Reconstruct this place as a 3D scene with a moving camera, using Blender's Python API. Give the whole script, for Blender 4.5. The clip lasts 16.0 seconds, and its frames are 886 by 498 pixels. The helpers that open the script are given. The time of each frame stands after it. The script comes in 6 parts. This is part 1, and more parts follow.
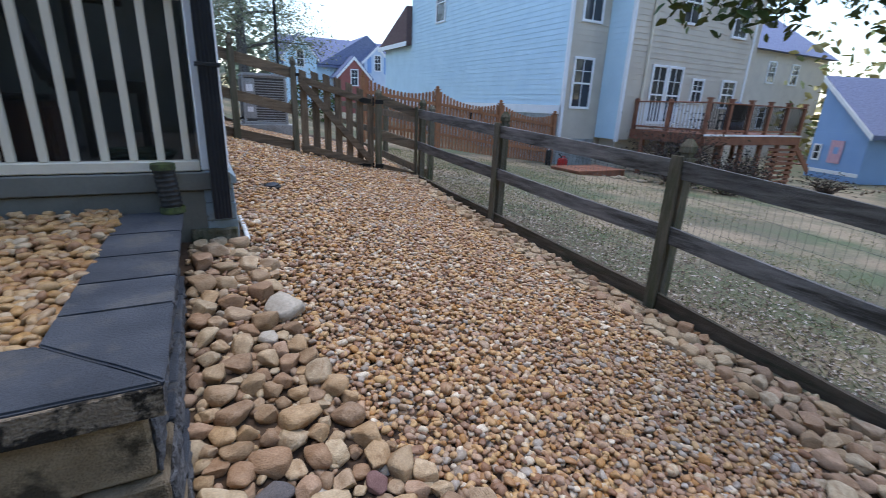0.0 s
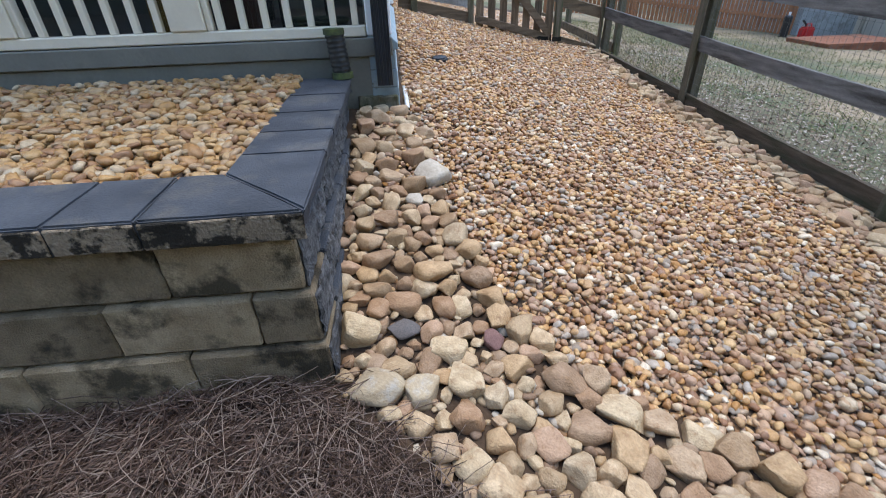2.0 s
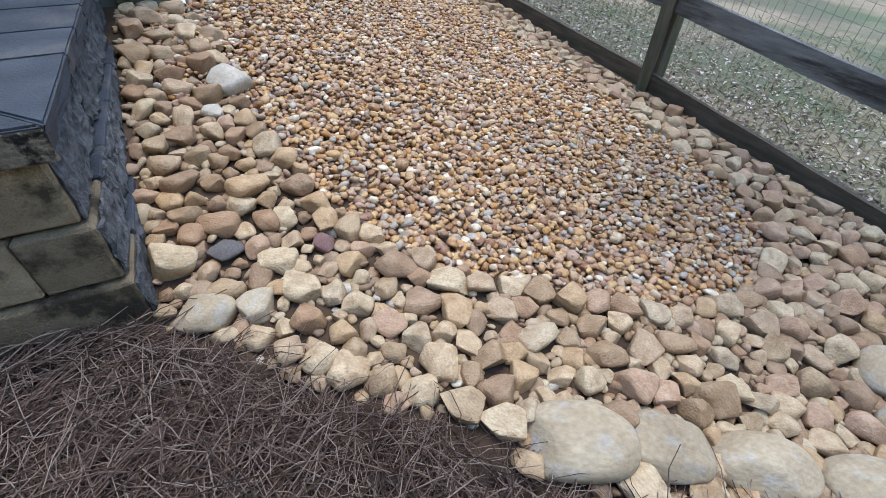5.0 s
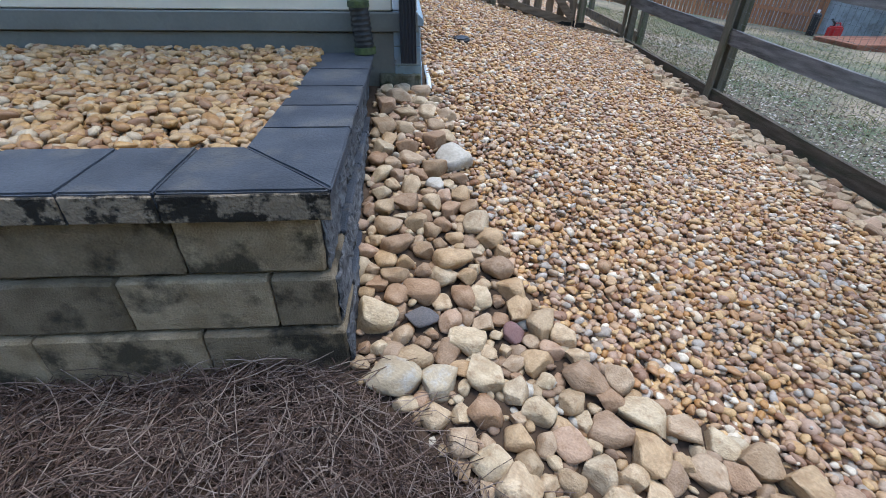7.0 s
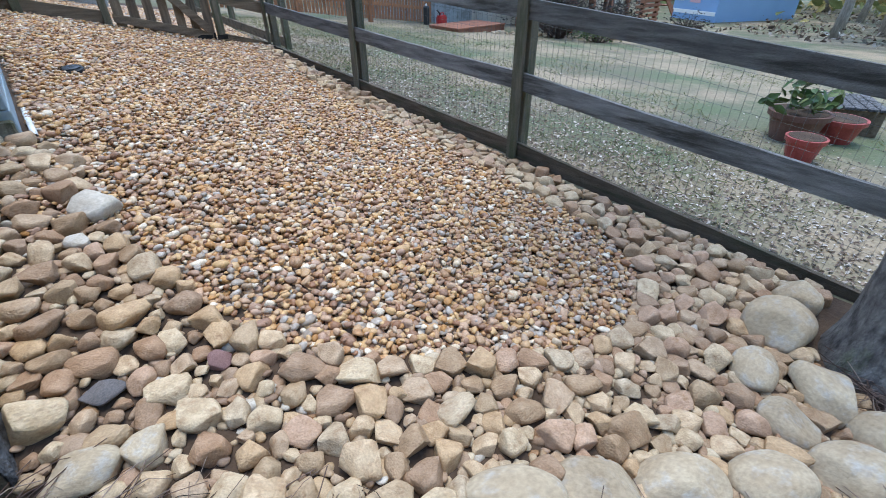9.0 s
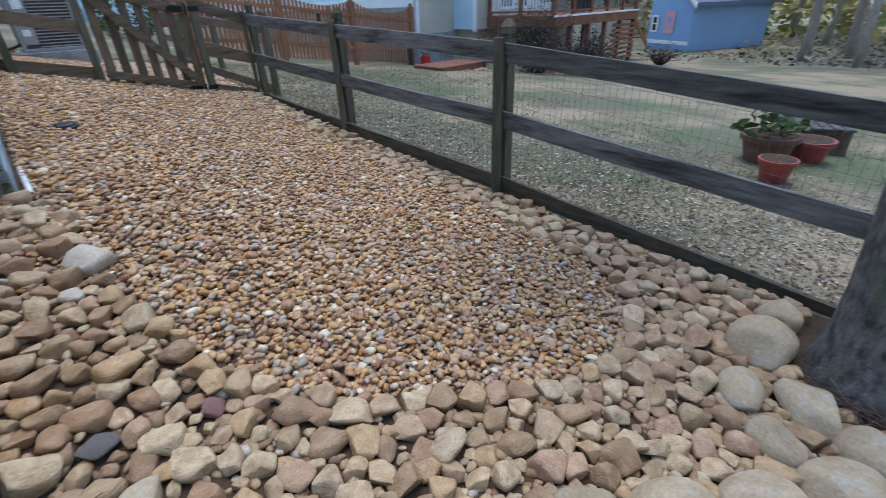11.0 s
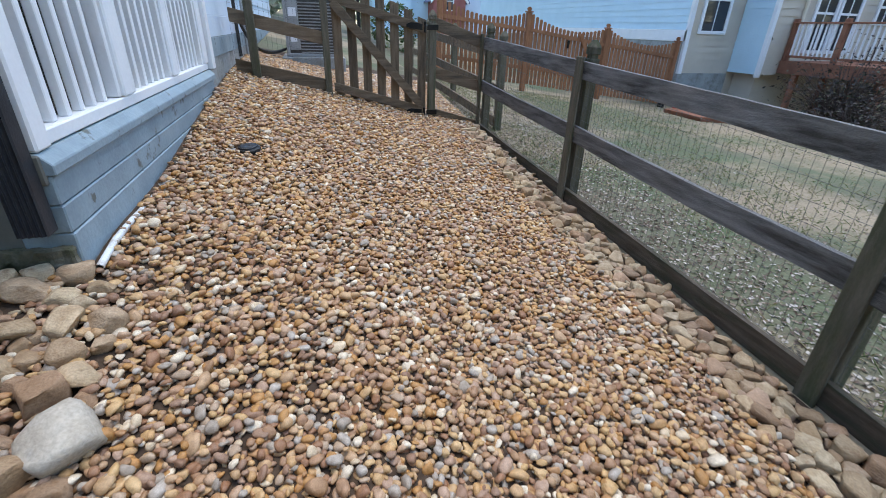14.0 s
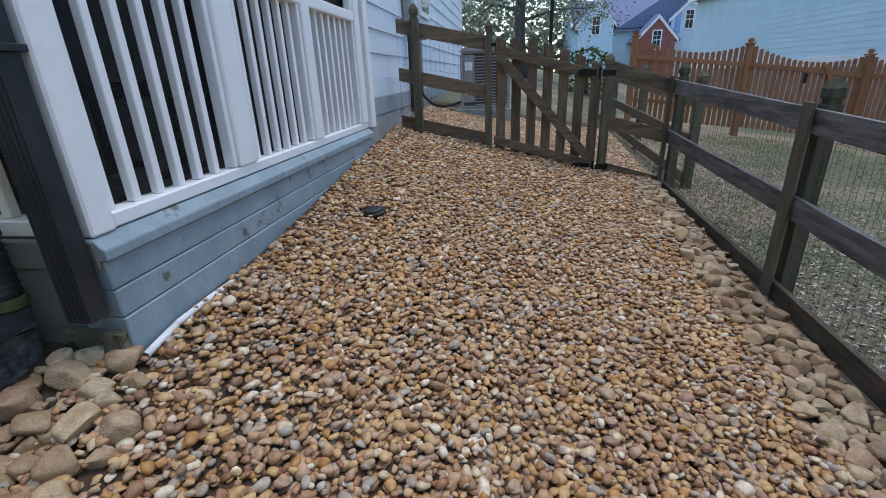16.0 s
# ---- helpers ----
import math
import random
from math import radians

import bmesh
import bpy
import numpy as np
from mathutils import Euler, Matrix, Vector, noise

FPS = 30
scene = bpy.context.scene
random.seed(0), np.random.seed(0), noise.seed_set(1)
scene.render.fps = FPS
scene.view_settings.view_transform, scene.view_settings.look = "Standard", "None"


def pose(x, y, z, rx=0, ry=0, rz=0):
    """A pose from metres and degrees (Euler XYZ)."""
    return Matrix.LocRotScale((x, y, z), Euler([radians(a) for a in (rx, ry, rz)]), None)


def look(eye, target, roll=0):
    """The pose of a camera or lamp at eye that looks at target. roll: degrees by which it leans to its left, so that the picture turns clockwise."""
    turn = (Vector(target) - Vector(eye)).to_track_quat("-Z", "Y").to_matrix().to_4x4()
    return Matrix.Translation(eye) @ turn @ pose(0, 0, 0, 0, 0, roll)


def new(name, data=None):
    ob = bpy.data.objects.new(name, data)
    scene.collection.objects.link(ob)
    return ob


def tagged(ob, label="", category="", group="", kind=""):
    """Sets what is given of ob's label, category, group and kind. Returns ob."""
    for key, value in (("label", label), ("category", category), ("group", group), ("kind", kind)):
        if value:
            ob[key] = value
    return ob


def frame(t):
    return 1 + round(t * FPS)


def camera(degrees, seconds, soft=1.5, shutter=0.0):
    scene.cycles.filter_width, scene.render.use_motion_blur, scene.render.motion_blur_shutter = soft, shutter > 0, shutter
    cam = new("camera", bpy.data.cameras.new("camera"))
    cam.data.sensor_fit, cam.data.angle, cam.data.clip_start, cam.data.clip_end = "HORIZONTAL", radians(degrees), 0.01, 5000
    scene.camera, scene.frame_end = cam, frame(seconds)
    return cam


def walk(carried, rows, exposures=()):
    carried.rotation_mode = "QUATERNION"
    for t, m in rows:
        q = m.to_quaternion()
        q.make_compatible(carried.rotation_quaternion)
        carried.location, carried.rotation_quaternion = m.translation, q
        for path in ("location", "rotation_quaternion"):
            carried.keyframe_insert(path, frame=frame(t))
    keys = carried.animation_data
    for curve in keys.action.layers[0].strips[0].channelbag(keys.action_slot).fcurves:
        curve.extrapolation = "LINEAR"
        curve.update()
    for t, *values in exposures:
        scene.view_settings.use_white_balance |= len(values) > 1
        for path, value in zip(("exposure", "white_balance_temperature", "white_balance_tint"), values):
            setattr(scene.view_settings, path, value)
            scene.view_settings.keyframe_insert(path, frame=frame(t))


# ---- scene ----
cam = camera(89.0, 16.0, 0.6, 0.15)
PATH = [
    (0, (0.021, 0.012, 1.478), (0.916, 1.693, 0.867), 2.5),
    (0.5, (0.078, 0.036, 1.455), (0.457, 1.897, 0.828), 2.2),
    (1, (0.109, 0.02, 1.461), (0.259, 1.913, 0.833), 1.9),
    (1.5, (0.108, 0.013, 1.426), (0.197, 1.844, 0.628), 0.2),
    (2, (0.16, -0.016, 1.37), (0.303, 1.681, 0.321), -1.8),
    (2.5, (0.177, -0.036, 1.337), (0.463, 1.492, 0.078), -2.1),
    (3, (0.206, -0.055, 1.319), (0.659, 1.315, -0.066), -1.2),
    (3.5, (0.245, -0.094, 1.309), (0.865, 1.189, -0.093), 0.7),
    (3.7, (0.26, -0.106, 1.314), (0.931, 1.147, -0.093), 1.3),
    (5.8, (0.206, -0.098, 1.327), (0.861, 1.314, 0.072), 3.7),
    (6, (0.174, -0.069, 1.335), (0.735, 1.397, 0.096), 3.0),
    (6.5, (0.105, 0.004, 1.352), (0.457, 1.584, 0.178), 2.8),
    (7, (0.092, 0.046, 1.347), (0.217, 1.708, 0.241), 1.0),
    (7.5, (0.077, 0.084, 1.354), (0.114, 1.801, 0.33), -0.4),
    (8, (0.122, 0.037, 1.327), (0.33, 1.695, 0.227), -2.3),
    (8.5, (0.217, -0.077, 1.337), (1.006, 1.376, 0.211), -0.3),
    (8.7, (0.295, -0.119, 1.36), (1.275, 1.219, 0.243), 0.0),
    (10.8, (0.295, -0.206, 1.424), (1.615, 0.951, 0.464), -1.5),
    (11, (0.293, -0.208, 1.437), (1.47, 1.092, 0.475), -2.3),
    (11.5, (0.276, -0.061, 1.431), (1.102, 1.491, 0.476), -3.8),
    (12, (0.387, 0.283, 1.422), (1.196, 1.85, 0.479), -1.7),
    (12.5, (0.472, 0.448, 1.473), (1.247, 2.04, 0.542), -0.8),
    (13, (0.729, 0.703, 1.459), (1.434, 2.328, 0.53), -0.7),
    (13.5, (0.936, 0.88, 1.499), (1.557, 2.55, 0.589), 0.2),
    (14, (1.069, 1.175, 1.477), (1.565, 2.9, 0.594), 1.9),
    (14.5, (1.219, 1.499, 1.528), (1.494, 3.291, 0.683), 2.1),
    (15, (1.362, 1.667, 1.53), (1.383, 3.517, 0.77), 0.3),
    (15.5, (1.463, 1.762, 1.53), (1.288, 3.616, 0.801), -1.1),
    (16, (1.508, 1.773, 1.517), (1.228, 3.617, 0.795), -2.2),
]
walk(cam, [(t, look(eye, target, roll)) for t, eye, target, roll in PATH],
     [(0, 1.16, 6250, 13), (0.6, 1.28, 6350, 13), (1.5, 1.5, 6500, 11), (2.5, 1.72, 6350, 9), (3.5, 1.74, 6280, 8), (6, 1.58, 6050, 8), (7, 1.64, 5980, 8), (8.5, 1.76, 5900, 6), (10.8, 1.25, 6080, 9), (11.5, 1.17, 6080, 8), (13, 1.22, 6250, 8), (14, 1.43, 6300, 8), (14.6, 1.18, 6320, 8), (15.4, 0.91, 6400, 8), (16, 0.9, 6430, 9)])

# ---- world and light ----
world = bpy.data.worlds.new("sky")
scene.world = world
world.use_nodes = True
wn = world.node_tree.nodes
sky = wn.new("ShaderNodeTexSky")
sky.sky_type = 'NISHITA'
sky.sun_disc = False
sky.sun_elevation = radians(78)
sky.sun_rotation = radians(50)
sky.air_density, sky.dust_density, sky.ozone_density = 1.2, 0.5, 1.2
bg = wn["Background"]
bg.inputs["Strength"].default_value = 0.15
world.node_tree.links.new(sky.outputs["Color"], bg.inputs["Color"])

sun_data = bpy.data.lights.new("sun", 'SUN')
sun_data.energy, sun_data.angle, sun_data.color = 1.0, radians(32), (1.0, 0.92, 0.80)
sun = new("sun", sun_data)
sun.matrix_world = look((1.6, 1.4, 10), (0, 0, 0))

# ---- materials ----
def col4(c):
    return (c[0], c[1], c[2], 1.0)


def material(name, a, b, scale=8.0, rough=0.8, bump=0.3, fine=90.0, stretch=(1, 1, 1), stain=None, stain_scale=2.0,
             stain_at=(0.5, 0.68), vary=0.0, island=None, metal=0.0, spec=0.4, grain_mix=0.8):
    """Two-scale noise paint: broad mottling from a to b, fine grain in value and relief, optional stains, variation by object or island."""
    m = bpy.data.materials.new(name)
    m.use_nodes = True
    nt = m.node_tree
    n, ln = nt.nodes, nt.links
    out = n["Principled BSDF"]
    out.inputs["Roughness"].default_value = rough
    out.inputs["Metallic"].default_value = metal
    out.inputs["Specular IOR Level"].default_value = spec
    tc = n.new("ShaderNodeTexCoord")
    mp = n.new("ShaderNodeMapping")
    mp.inputs["Scale"].default_value = stretch
    ln.new(tc.outputs["Object"], mp.inputs["Vector"])
    vec = mp.outputs["Vector"]
    if vary or island:
        src = n.new("ShaderNodeObjectInfo").outputs["Random"] if vary else n.new("ShaderNodeNewGeometry").outputs["Random Per Island"]
        sh = n.new("ShaderNodeVectorMath")
        sh.operation = 'MULTIPLY_ADD'
        comb = n.new("ShaderNodeCombineXYZ")
        for k in range(3):
            ln.new(src, comb.inputs[k])
        sh.inputs[1].default_value = (37.0, 19.0, 53.0)
        ln.new(comb.outputs[0], sh.inputs[0])
        ln.new(vec, sh.inputs[2])
        vec = sh.outputs[0]
    big = n.new("ShaderNodeTexNoise")
    big.inputs["Scale"].default_value, big.inputs["Detail"].default_value = scale, 6
    ln.new(vec, big.inputs["Vector"])
    ramp = n.new("ShaderNodeValToRGB")
    ramp.color_ramp.elements[0].position, ramp.color_ramp.elements[1].position = 0.32, 0.68
    ramp.color_ramp.elements[0].color, ramp.color_ramp.elements[1].color = col4(a), col4(b)
    ln.new(big.outputs["Fac"], ramp.inputs["Fac"])
    color = ramp.outputs["Color"]
    if island:
        pick = n.new("ShaderNodeValToRGB")
        pick.color_ramp.interpolation = 'CONSTANT'
        els = pick.color_ramp.elements
        els[0].color, els[1].color = col4(island[0]), col4(island[-1])
        for k in range(1, len(island) - 1):
            e = els.new(k / len(island))
            e.color = col4(island[k])
        els[len(els) - 1].position = 1 - 1 / len(island)
        ln.new(src, pick.inputs["Fac"])
        mul = n.new("ShaderNodeMix")
        mul.data_type, mul.blend_type = 'RGBA', 'MULTIPLY'
        mul.inputs["Factor"].default_value = 1.0
        ln.new(color, mul.inputs["A"])
        ln.new(pick.outputs["Color"], mul.inputs["B"])
        color = mul.outputs["Result"]
    if stain:
        sn = n.new("ShaderNodeTexNoise")
        sn.inputs["Scale"].default_value, sn.inputs["Detail"].default_value = stain_scale, 8
        sn.inputs["Roughness"].default_value = 0.65
        ln.new(vec, sn.inputs["Vector"])
        sr = n.new("ShaderNodeMapRange")
        sr.inputs["From Min"].default_value, sr.inputs["From Max"].default_value = stain_at
        ln.new(sn.outputs["Fac"], sr.inputs["Value"])
        mx = n.new("ShaderNodeMix")
        mx.data_type = 'RGBA'
        ln.new(sr.outputs["Result"], mx.inputs["Factor"])
        ln.new(color, mx.inputs["A"])
        mx.inputs["B"].default_value = col4(stain)
        color = mx.outputs["Result"]
    if vary:
        hsv = n.new("ShaderNodeHueSaturation")
        mr = n.new("ShaderNodeMapRange")
        mr.inputs["To Min"].default_value, mr.inputs["To Max"].default_value = 1 - vary, 1 + vary
        ln.new(src, mr.inputs["Value"])
        ln.new(mr.outputs["Result"], hsv.inputs["Value"])
        ln.new(color, hsv.inputs["Color"])
        color = hsv.outputs["Color"]
    grain = n.new("ShaderNodeTexNoise")
    grain.inputs["Scale"].default_value, grain.inputs["Detail"].default_value = fine, 4
    ln.new(vec, grain.inputs["Vector"])
    gr = n.new("ShaderNodeMapRange")
    gr.inputs["From Min"].default_value, gr.inputs["From Max"].default_value = 0.3, 0.7
    gr.inputs["To Min"].default_value, gr.inputs["To Max"].default_value = 0.78, 1.16
    ln.new(grain.outputs["Fac"], gr.inputs["Value"])
    gm = n.new("ShaderNodeMix")
    gm.data_type, gm.blend_type = 'RGBA', 'MULTIPLY'
    gm.inputs["Factor"].default_value = grain_mix
    ln.new(color, gm.inputs["A"])
    ln.new(gr.outputs["Result"], gm.inputs["B"])
    ln.new(gm.outputs["Result"], out.inputs["Base Color"])
    if bump:
        add = n.new("ShaderNodeMath")
        add.operation = 'ADD'
        ln.new(grain.outputs["Fac"], add.inputs[0])
        ln.new(big.outputs["Fac"], add.inputs[1])
        bp = n.new("ShaderNodeBump")
        bp.inputs["Strength"].default_value, bp.inputs["Distance"].default_value = bump, 0.01
        ln.new(add.outputs[0], bp.inputs["Height"])
        ln.new(bp.outputs["Normal"], out.inputs["Normal"])
    return m


M_SOIL = material("soil", (0.045, 0.028, 0.017), (0.085, 0.055, 0.034), 6, 0.95, 0.6, 60)
M_LAWN = material("lawn soil", (0.150, 0.125, 0.088), (0.092, 0.118, 0.058), 0.8, 0.95, 0.9, 30, stain=(0.28, 0.225, 0.15), stain_scale=0.35, stain_at=(0.47, 0.60))
M_BLOCK = material("split concrete block", (0.225, 0.162, 0.092), (0.37, 0.28, 0.175), 9, 0.92, 0.9, 160, stain=(0.060, 0.046, 0.026), stain_scale=5.5, stain_at=(0.50, 0.62), vary=0.35)
M_LIP = material("stained cap lip", (0.20, 0.152, 0.105), (0.27, 0.215, 0.15), 9, 0.92, 0.9, 120, stain=(0.018, 0.014, 0.009), stain_scale=9, stain_at=(0.47, 0.53), vary=0.2)
M_CAP = material("slate grey cap", (0.030, 0.036, 0.047), (0.062, 0.070, 0.085), 5, 0.7, 0.6, 150, stain=(0.105, 0.100, 0.092), stain_scale=4.5, stain_at=(0.52, 0.70), vary=0.12)
M_ROUGHSIDE = material("rough split stone", (0.042, 0.041, 0.041), (0.165, 0.162, 0.165), 26, 0.95, 1.0, 120, stain=(0.020, 0.020, 0.021), stain_scale=9, stain_at=(0.55, 0.68), vary=0.15)
M_FENCE = material("weathered grey board", (0.105, 0.100, 0.092), (0.225, 0.215, 0.20), 5, 0.68, 0.9, 70, stretch=(6, 0.7, 6), stain=(0.038, 0.035, 0.028), stain_scale=1.9, stain_at=(0.48, 0.64), vary=0.2)
M_FENCE_X = material("weathered brown board", (0.145, 0.105, 0.066), (0.245, 0.185, 0.125), 5, 0.9, 0.6, 70, stretch=(0.7, 6, 6), stain=(0.05, 0.045, 0.035), stain_scale=1.6, stain_at=(0.5, 0.72), vary=0.15)
M_FENCE_LOW = material("damp brown board", (0.070, 0.052, 0.034), (0.135, 0.105, 0.072), 5, 0.85, 0.8, 70, stretch=(6, 0.7, 6), stain=(0.040, 0.045, 0.022), stain_scale=2.2, stain_at=(0.48, 0.66), vary=0.15)
M_POST = material("mossy post", (0.11, 0.10, 0.07), (0.18, 0.155, 0.11), 5, 0.9, 0.6, 70, stretch=(6, 6, 0.7), stain=(0.075, 0.085, 0.04), stain_scale=2, stain_at=(0.48, 0.66), vary=0.15)
M_PICKET = material("weathered brown picket", (0.135, 0.098, 0.062), (0.23, 0.172, 0.115), 5, 0.9, 0.6, 70, stretch=(6, 6, 0.7), stain=(0.05, 0.045, 0.035), stain_scale=1.6, stain_at=(0.5, 0.72), vary=0.2)
M_CEDAR = material("red cedar stain", (0.28, 0.12, 0.055), (0.40, 0.18, 0.085), 5, 0.8, 0.4, 60, stretch=(5, 5, 0.8), vary=0.15)
M_DECK = material("stained deck wood", (0.21, 0.085, 0.05), (0.32, 0.14, 0.08), 4, 0.75, 0.3, 50, vary=0.15)
M_WHITE = material("white trim paint", (0.83, 0.84, 0.85), (0.89, 0.89, 0.89), 3, 0.5, 0.05, 60, grain_mix=0.12, stain=(0.66, 0.66, 0.62), stain_scale=2.2, stain_at=(0.60, 0.85))
# White trim on the porch front, tinted here for the warmer light there.
M_TRIM_WARMLIT = material("warm-lit trim paint", (0.70, 0.63, 0.50), (0.79, 0.72, 0.58), 3, 0.55, 0.05, 60, grain_mix=0.12, stain=(0.50, 0.45, 0.36), stain_scale=2.2, stain_at=(0.60, 0.85))
# Skirt paint in two copies: bluer for the skylit side, darker for the shaded front.
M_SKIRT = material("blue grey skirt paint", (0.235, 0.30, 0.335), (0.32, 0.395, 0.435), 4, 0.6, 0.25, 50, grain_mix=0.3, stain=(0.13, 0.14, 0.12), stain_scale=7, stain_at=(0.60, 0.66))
M_SKIRT_SHADED = material("shaded skirt paint", (0.15, 0.15, 0.13), (0.20, 0.20, 0.175), 4, 0.7, 0.2, 50, grain_mix=0.3, stain=(0.11, 0.11, 0.09), stain_scale=4, stain_at=(0.55, 0.75))
M_FOUND = material("foundation parge", (0.30, 0.31, 0.30), (0.40, 0.41, 0.40), 4, 0.9, 0.5, 90, stain=(0.2, 0.19, 0.16), stain_scale=3)
M_SPOUT = material("dark metal spout", (0.020, 0.023, 0.030), (0.04, 0.043, 0.05), 6, 0.4, 0.1, 120, metal=0.2)
M_BLACK = material("black plastic", (0.015, 0.016, 0.016), (0.03, 0.03, 0.03), 10, 0.5, 0.15, 150)
M_MOSSBLACK = material("algae on black plastic", (0.10, 0.13, 0.035), (0.03, 0.04, 0.02), 18, 0.7, 0.3, 150)
M_FOOTING = material("mossy footing", (0.10, 0.09, 0.055), (0.17, 0.16, 0.12), 9, 0.95, 0.8, 60, stain=(0.06, 0.065, 0.03), stain_scale=6, stain_at=(0.48, 0.62))
M_PALESTONE = material("pale stone", (0.40, 0.34, 0.26), (0.52, 0.46, 0.37), 1.2, 0.85, 0.3, 8, stain=(0.45, 0.40, 0.33), stain_scale=1.8)
M_PVC = material("pvc", (0.75, 0.76, 0.76), (0.82, 0.82, 0.8), 10, 0.4, 0.1, 120, stain=(0.45, 0.4, 0.33), stain_scale=9)
# Neighbour's sides get pale blue, rear beige: paint plus cool and warm light.
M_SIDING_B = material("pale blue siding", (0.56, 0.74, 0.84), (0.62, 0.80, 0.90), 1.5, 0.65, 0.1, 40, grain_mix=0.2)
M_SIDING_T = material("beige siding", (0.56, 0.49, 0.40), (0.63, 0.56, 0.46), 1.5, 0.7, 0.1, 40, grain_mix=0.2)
M_SIDING_W = material("white siding", (0.58, 0.67, 0.77), (0.68, 0.76, 0.84), 1.5, 0.65, 0.1, 40, grain_mix=0.2)
M_SIDING_D = material("deep blue siding", (0.25, 0.40, 0.66), (0.28, 0.44, 0.70), 1.0, 0.7, 0.1, 40, grain_mix=0.2)
M_BRICKRED = material("red gable siding", (0.30, 0.10, 0.085), (0.36, 0.13, 0.11), 3, 0.8, 0.1, 40, grain_mix=0.2)
# Dark roof colour lightened towards blue for the haze over distant roofs.
M_ROOF = material("haze-blued shingles", (0.13, 0.155, 0.25), (0.21, 0.24, 0.36), 12, 0.95, 0.5, 30)
M_ROOF_R = material("brown shingles", (0.13, 0.08, 0.075), (0.20, 0.13, 0.12), 12, 0.95, 0.5, 30)
M_ACM = material("grey painted metal", (0.30, 0.30, 0.29), (0.38, 0.38, 0.37), 5, 0.5, 0.1, 90)
M_ACD = material("dark coil", (0.07, 0.065, 0.06), (0.11, 0.10, 0.09), 30, 0.7, 0.6, 200)
M_BARK = material("grey bark", (0.045, 0.04, 0.037), (0.20, 0.185, 0.17), 16, 0.95, 1.0, 70, stretch=(1.7, 1.7, 0.8), stain=(0.10, 0.12, 0.06), stain_scale=3, stain_at=(0.56, 0.72))
M_PALEBARK = material("pale bark", (0.22, 0.19, 0.16), (0.42, 0.38, 0.32), 8, 0.95, 0.8, 40, stretch=(3, 3, 0.5))
M_WIRE = material("galvanised wire", (0.12, 0.12, 0.115), (0.2, 0.2, 0.19), 20, 0.5, 0.0, 90, metal=0.7)
M_IRON = material("black iron", (0.012, 0.012, 0.012), (0.03, 0.028, 0.026), 20, 0.5, 0.2, 90, metal=0.5)
M_TERRA = material("red glazed pot", (0.30, 0.05, 0.045), (0.38, 0.08, 0.065), 8, 0.45, 0.1, 90)
M_TERRA_D = material("dark brown pot", (0.12, 0.06, 0.045), (0.17, 0.09, 0.07), 8, 0.6, 0.1, 90)
STONE_TINTS = [(0.45, 0.335, 0.205), (0.39, 0.275, 0.165), (0.50, 0.405, 0.275), (0.34, 0.235, 0.15), (0.46, 0.325, 0.185), (0.43, 0.32, 0.21), (0.51, 0.41, 0.27), (0.33, 0.215, 0.13), (0.47, 0.36, 0.23), (0.40, 0.275, 0.185)]
M_STONE = material("river stone", (0.74, 0.68, 0.60), (1.08, 1.08, 1.06), 1.3, 0.7, 0.55, 8, stain=(0.27, 0.155, 0.075), stain_scale=1.7, stain_at=(0.54, 0.74), vary=0.14, island=[(r * 1.04, g * 1.01, b * 1.0) for r, g, b in STONE_TINTS])
M_COBBLET = material("small river stones", (0.74, 0.70, 0.64), (1.06, 1.06, 1.05), 30, 0.6, 0.3, 200, island=STONE_TINTS + [(0.30, 0.17, 0.08), (0.52, 0.47, 0.39), (0.25, 0.16, 0.10)])
M_BOULDER = material("pale boulder", (0.33, 0.25, 0.155), (0.43, 0.345, 0.23), 1.2, 0.9, 0.3, 9, stain=(0.40, 0.36, 0.30), stain_scale=1.5, stain_at=(0.52, 0.68), vary=0.1)
M_STONE_D = material("dark cobble", (0.11, 0.10, 0.10), (0.17, 0.15, 0.14), 9, 0.8, 0.4, 90)
M_STONE_P = material("purple cobble", (0.19, 0.10, 0.09), (0.26, 0.15, 0.13), 9, 0.8, 0.4, 90)
PEBBLE_TINTS = [(0.45, 0.30, 0.165), (0.44, 0.30, 0.20), (0.49, 0.325, 0.165), (0.34, 0.205, 0.12), (0.56, 0.46, 0.33), (0.33, 0.20, 0.11),
                (0.53, 0.365, 0.19), (0.26, 0.155, 0.10), (0.43, 0.29, 0.175), (0.33, 0.285, 0.24), (0.46, 0.285, 0.13), (0.40, 0.275, 0.20),
                (0.64, 0.57, 0.46), (0.38, 0.215, 0.10), (0.40, 0.30, 0.215), (0.27, 0.145, 0.08), (0.50, 0.335, 0.16), (0.39, 0.35, 0.31), (0.40, 0.215, 0.075), (0.30, 0.195, 0.135)]
M_PEBBLE = material("river pebbles", (0.72, 0.68, 0.64), (1.1, 1.1, 1.1), 40, 0.46, 0.25, 260, island=[(r * 1.15, g * 1.10, b * 1.02) for r, g, b in PEBBLE_TINTS], spec=0.38)
M_PEBBLE_BED = material("orange river pebbles", (0.60, 0.55, 0.50), (0.92, 0.90, 0.87), 40, 0.42, 0.2, 260, island=[(0.47, 0.29, 0.13), (0.54, 0.37, 0.19), (0.40, 0.225, 0.09), (0.57, 0.46, 0.31), (0.50, 0.30, 0.115), (0.34, 0.19, 0.095), (0.45, 0.32, 0.19), (0.52, 0.345, 0.16)], spec=0.4)
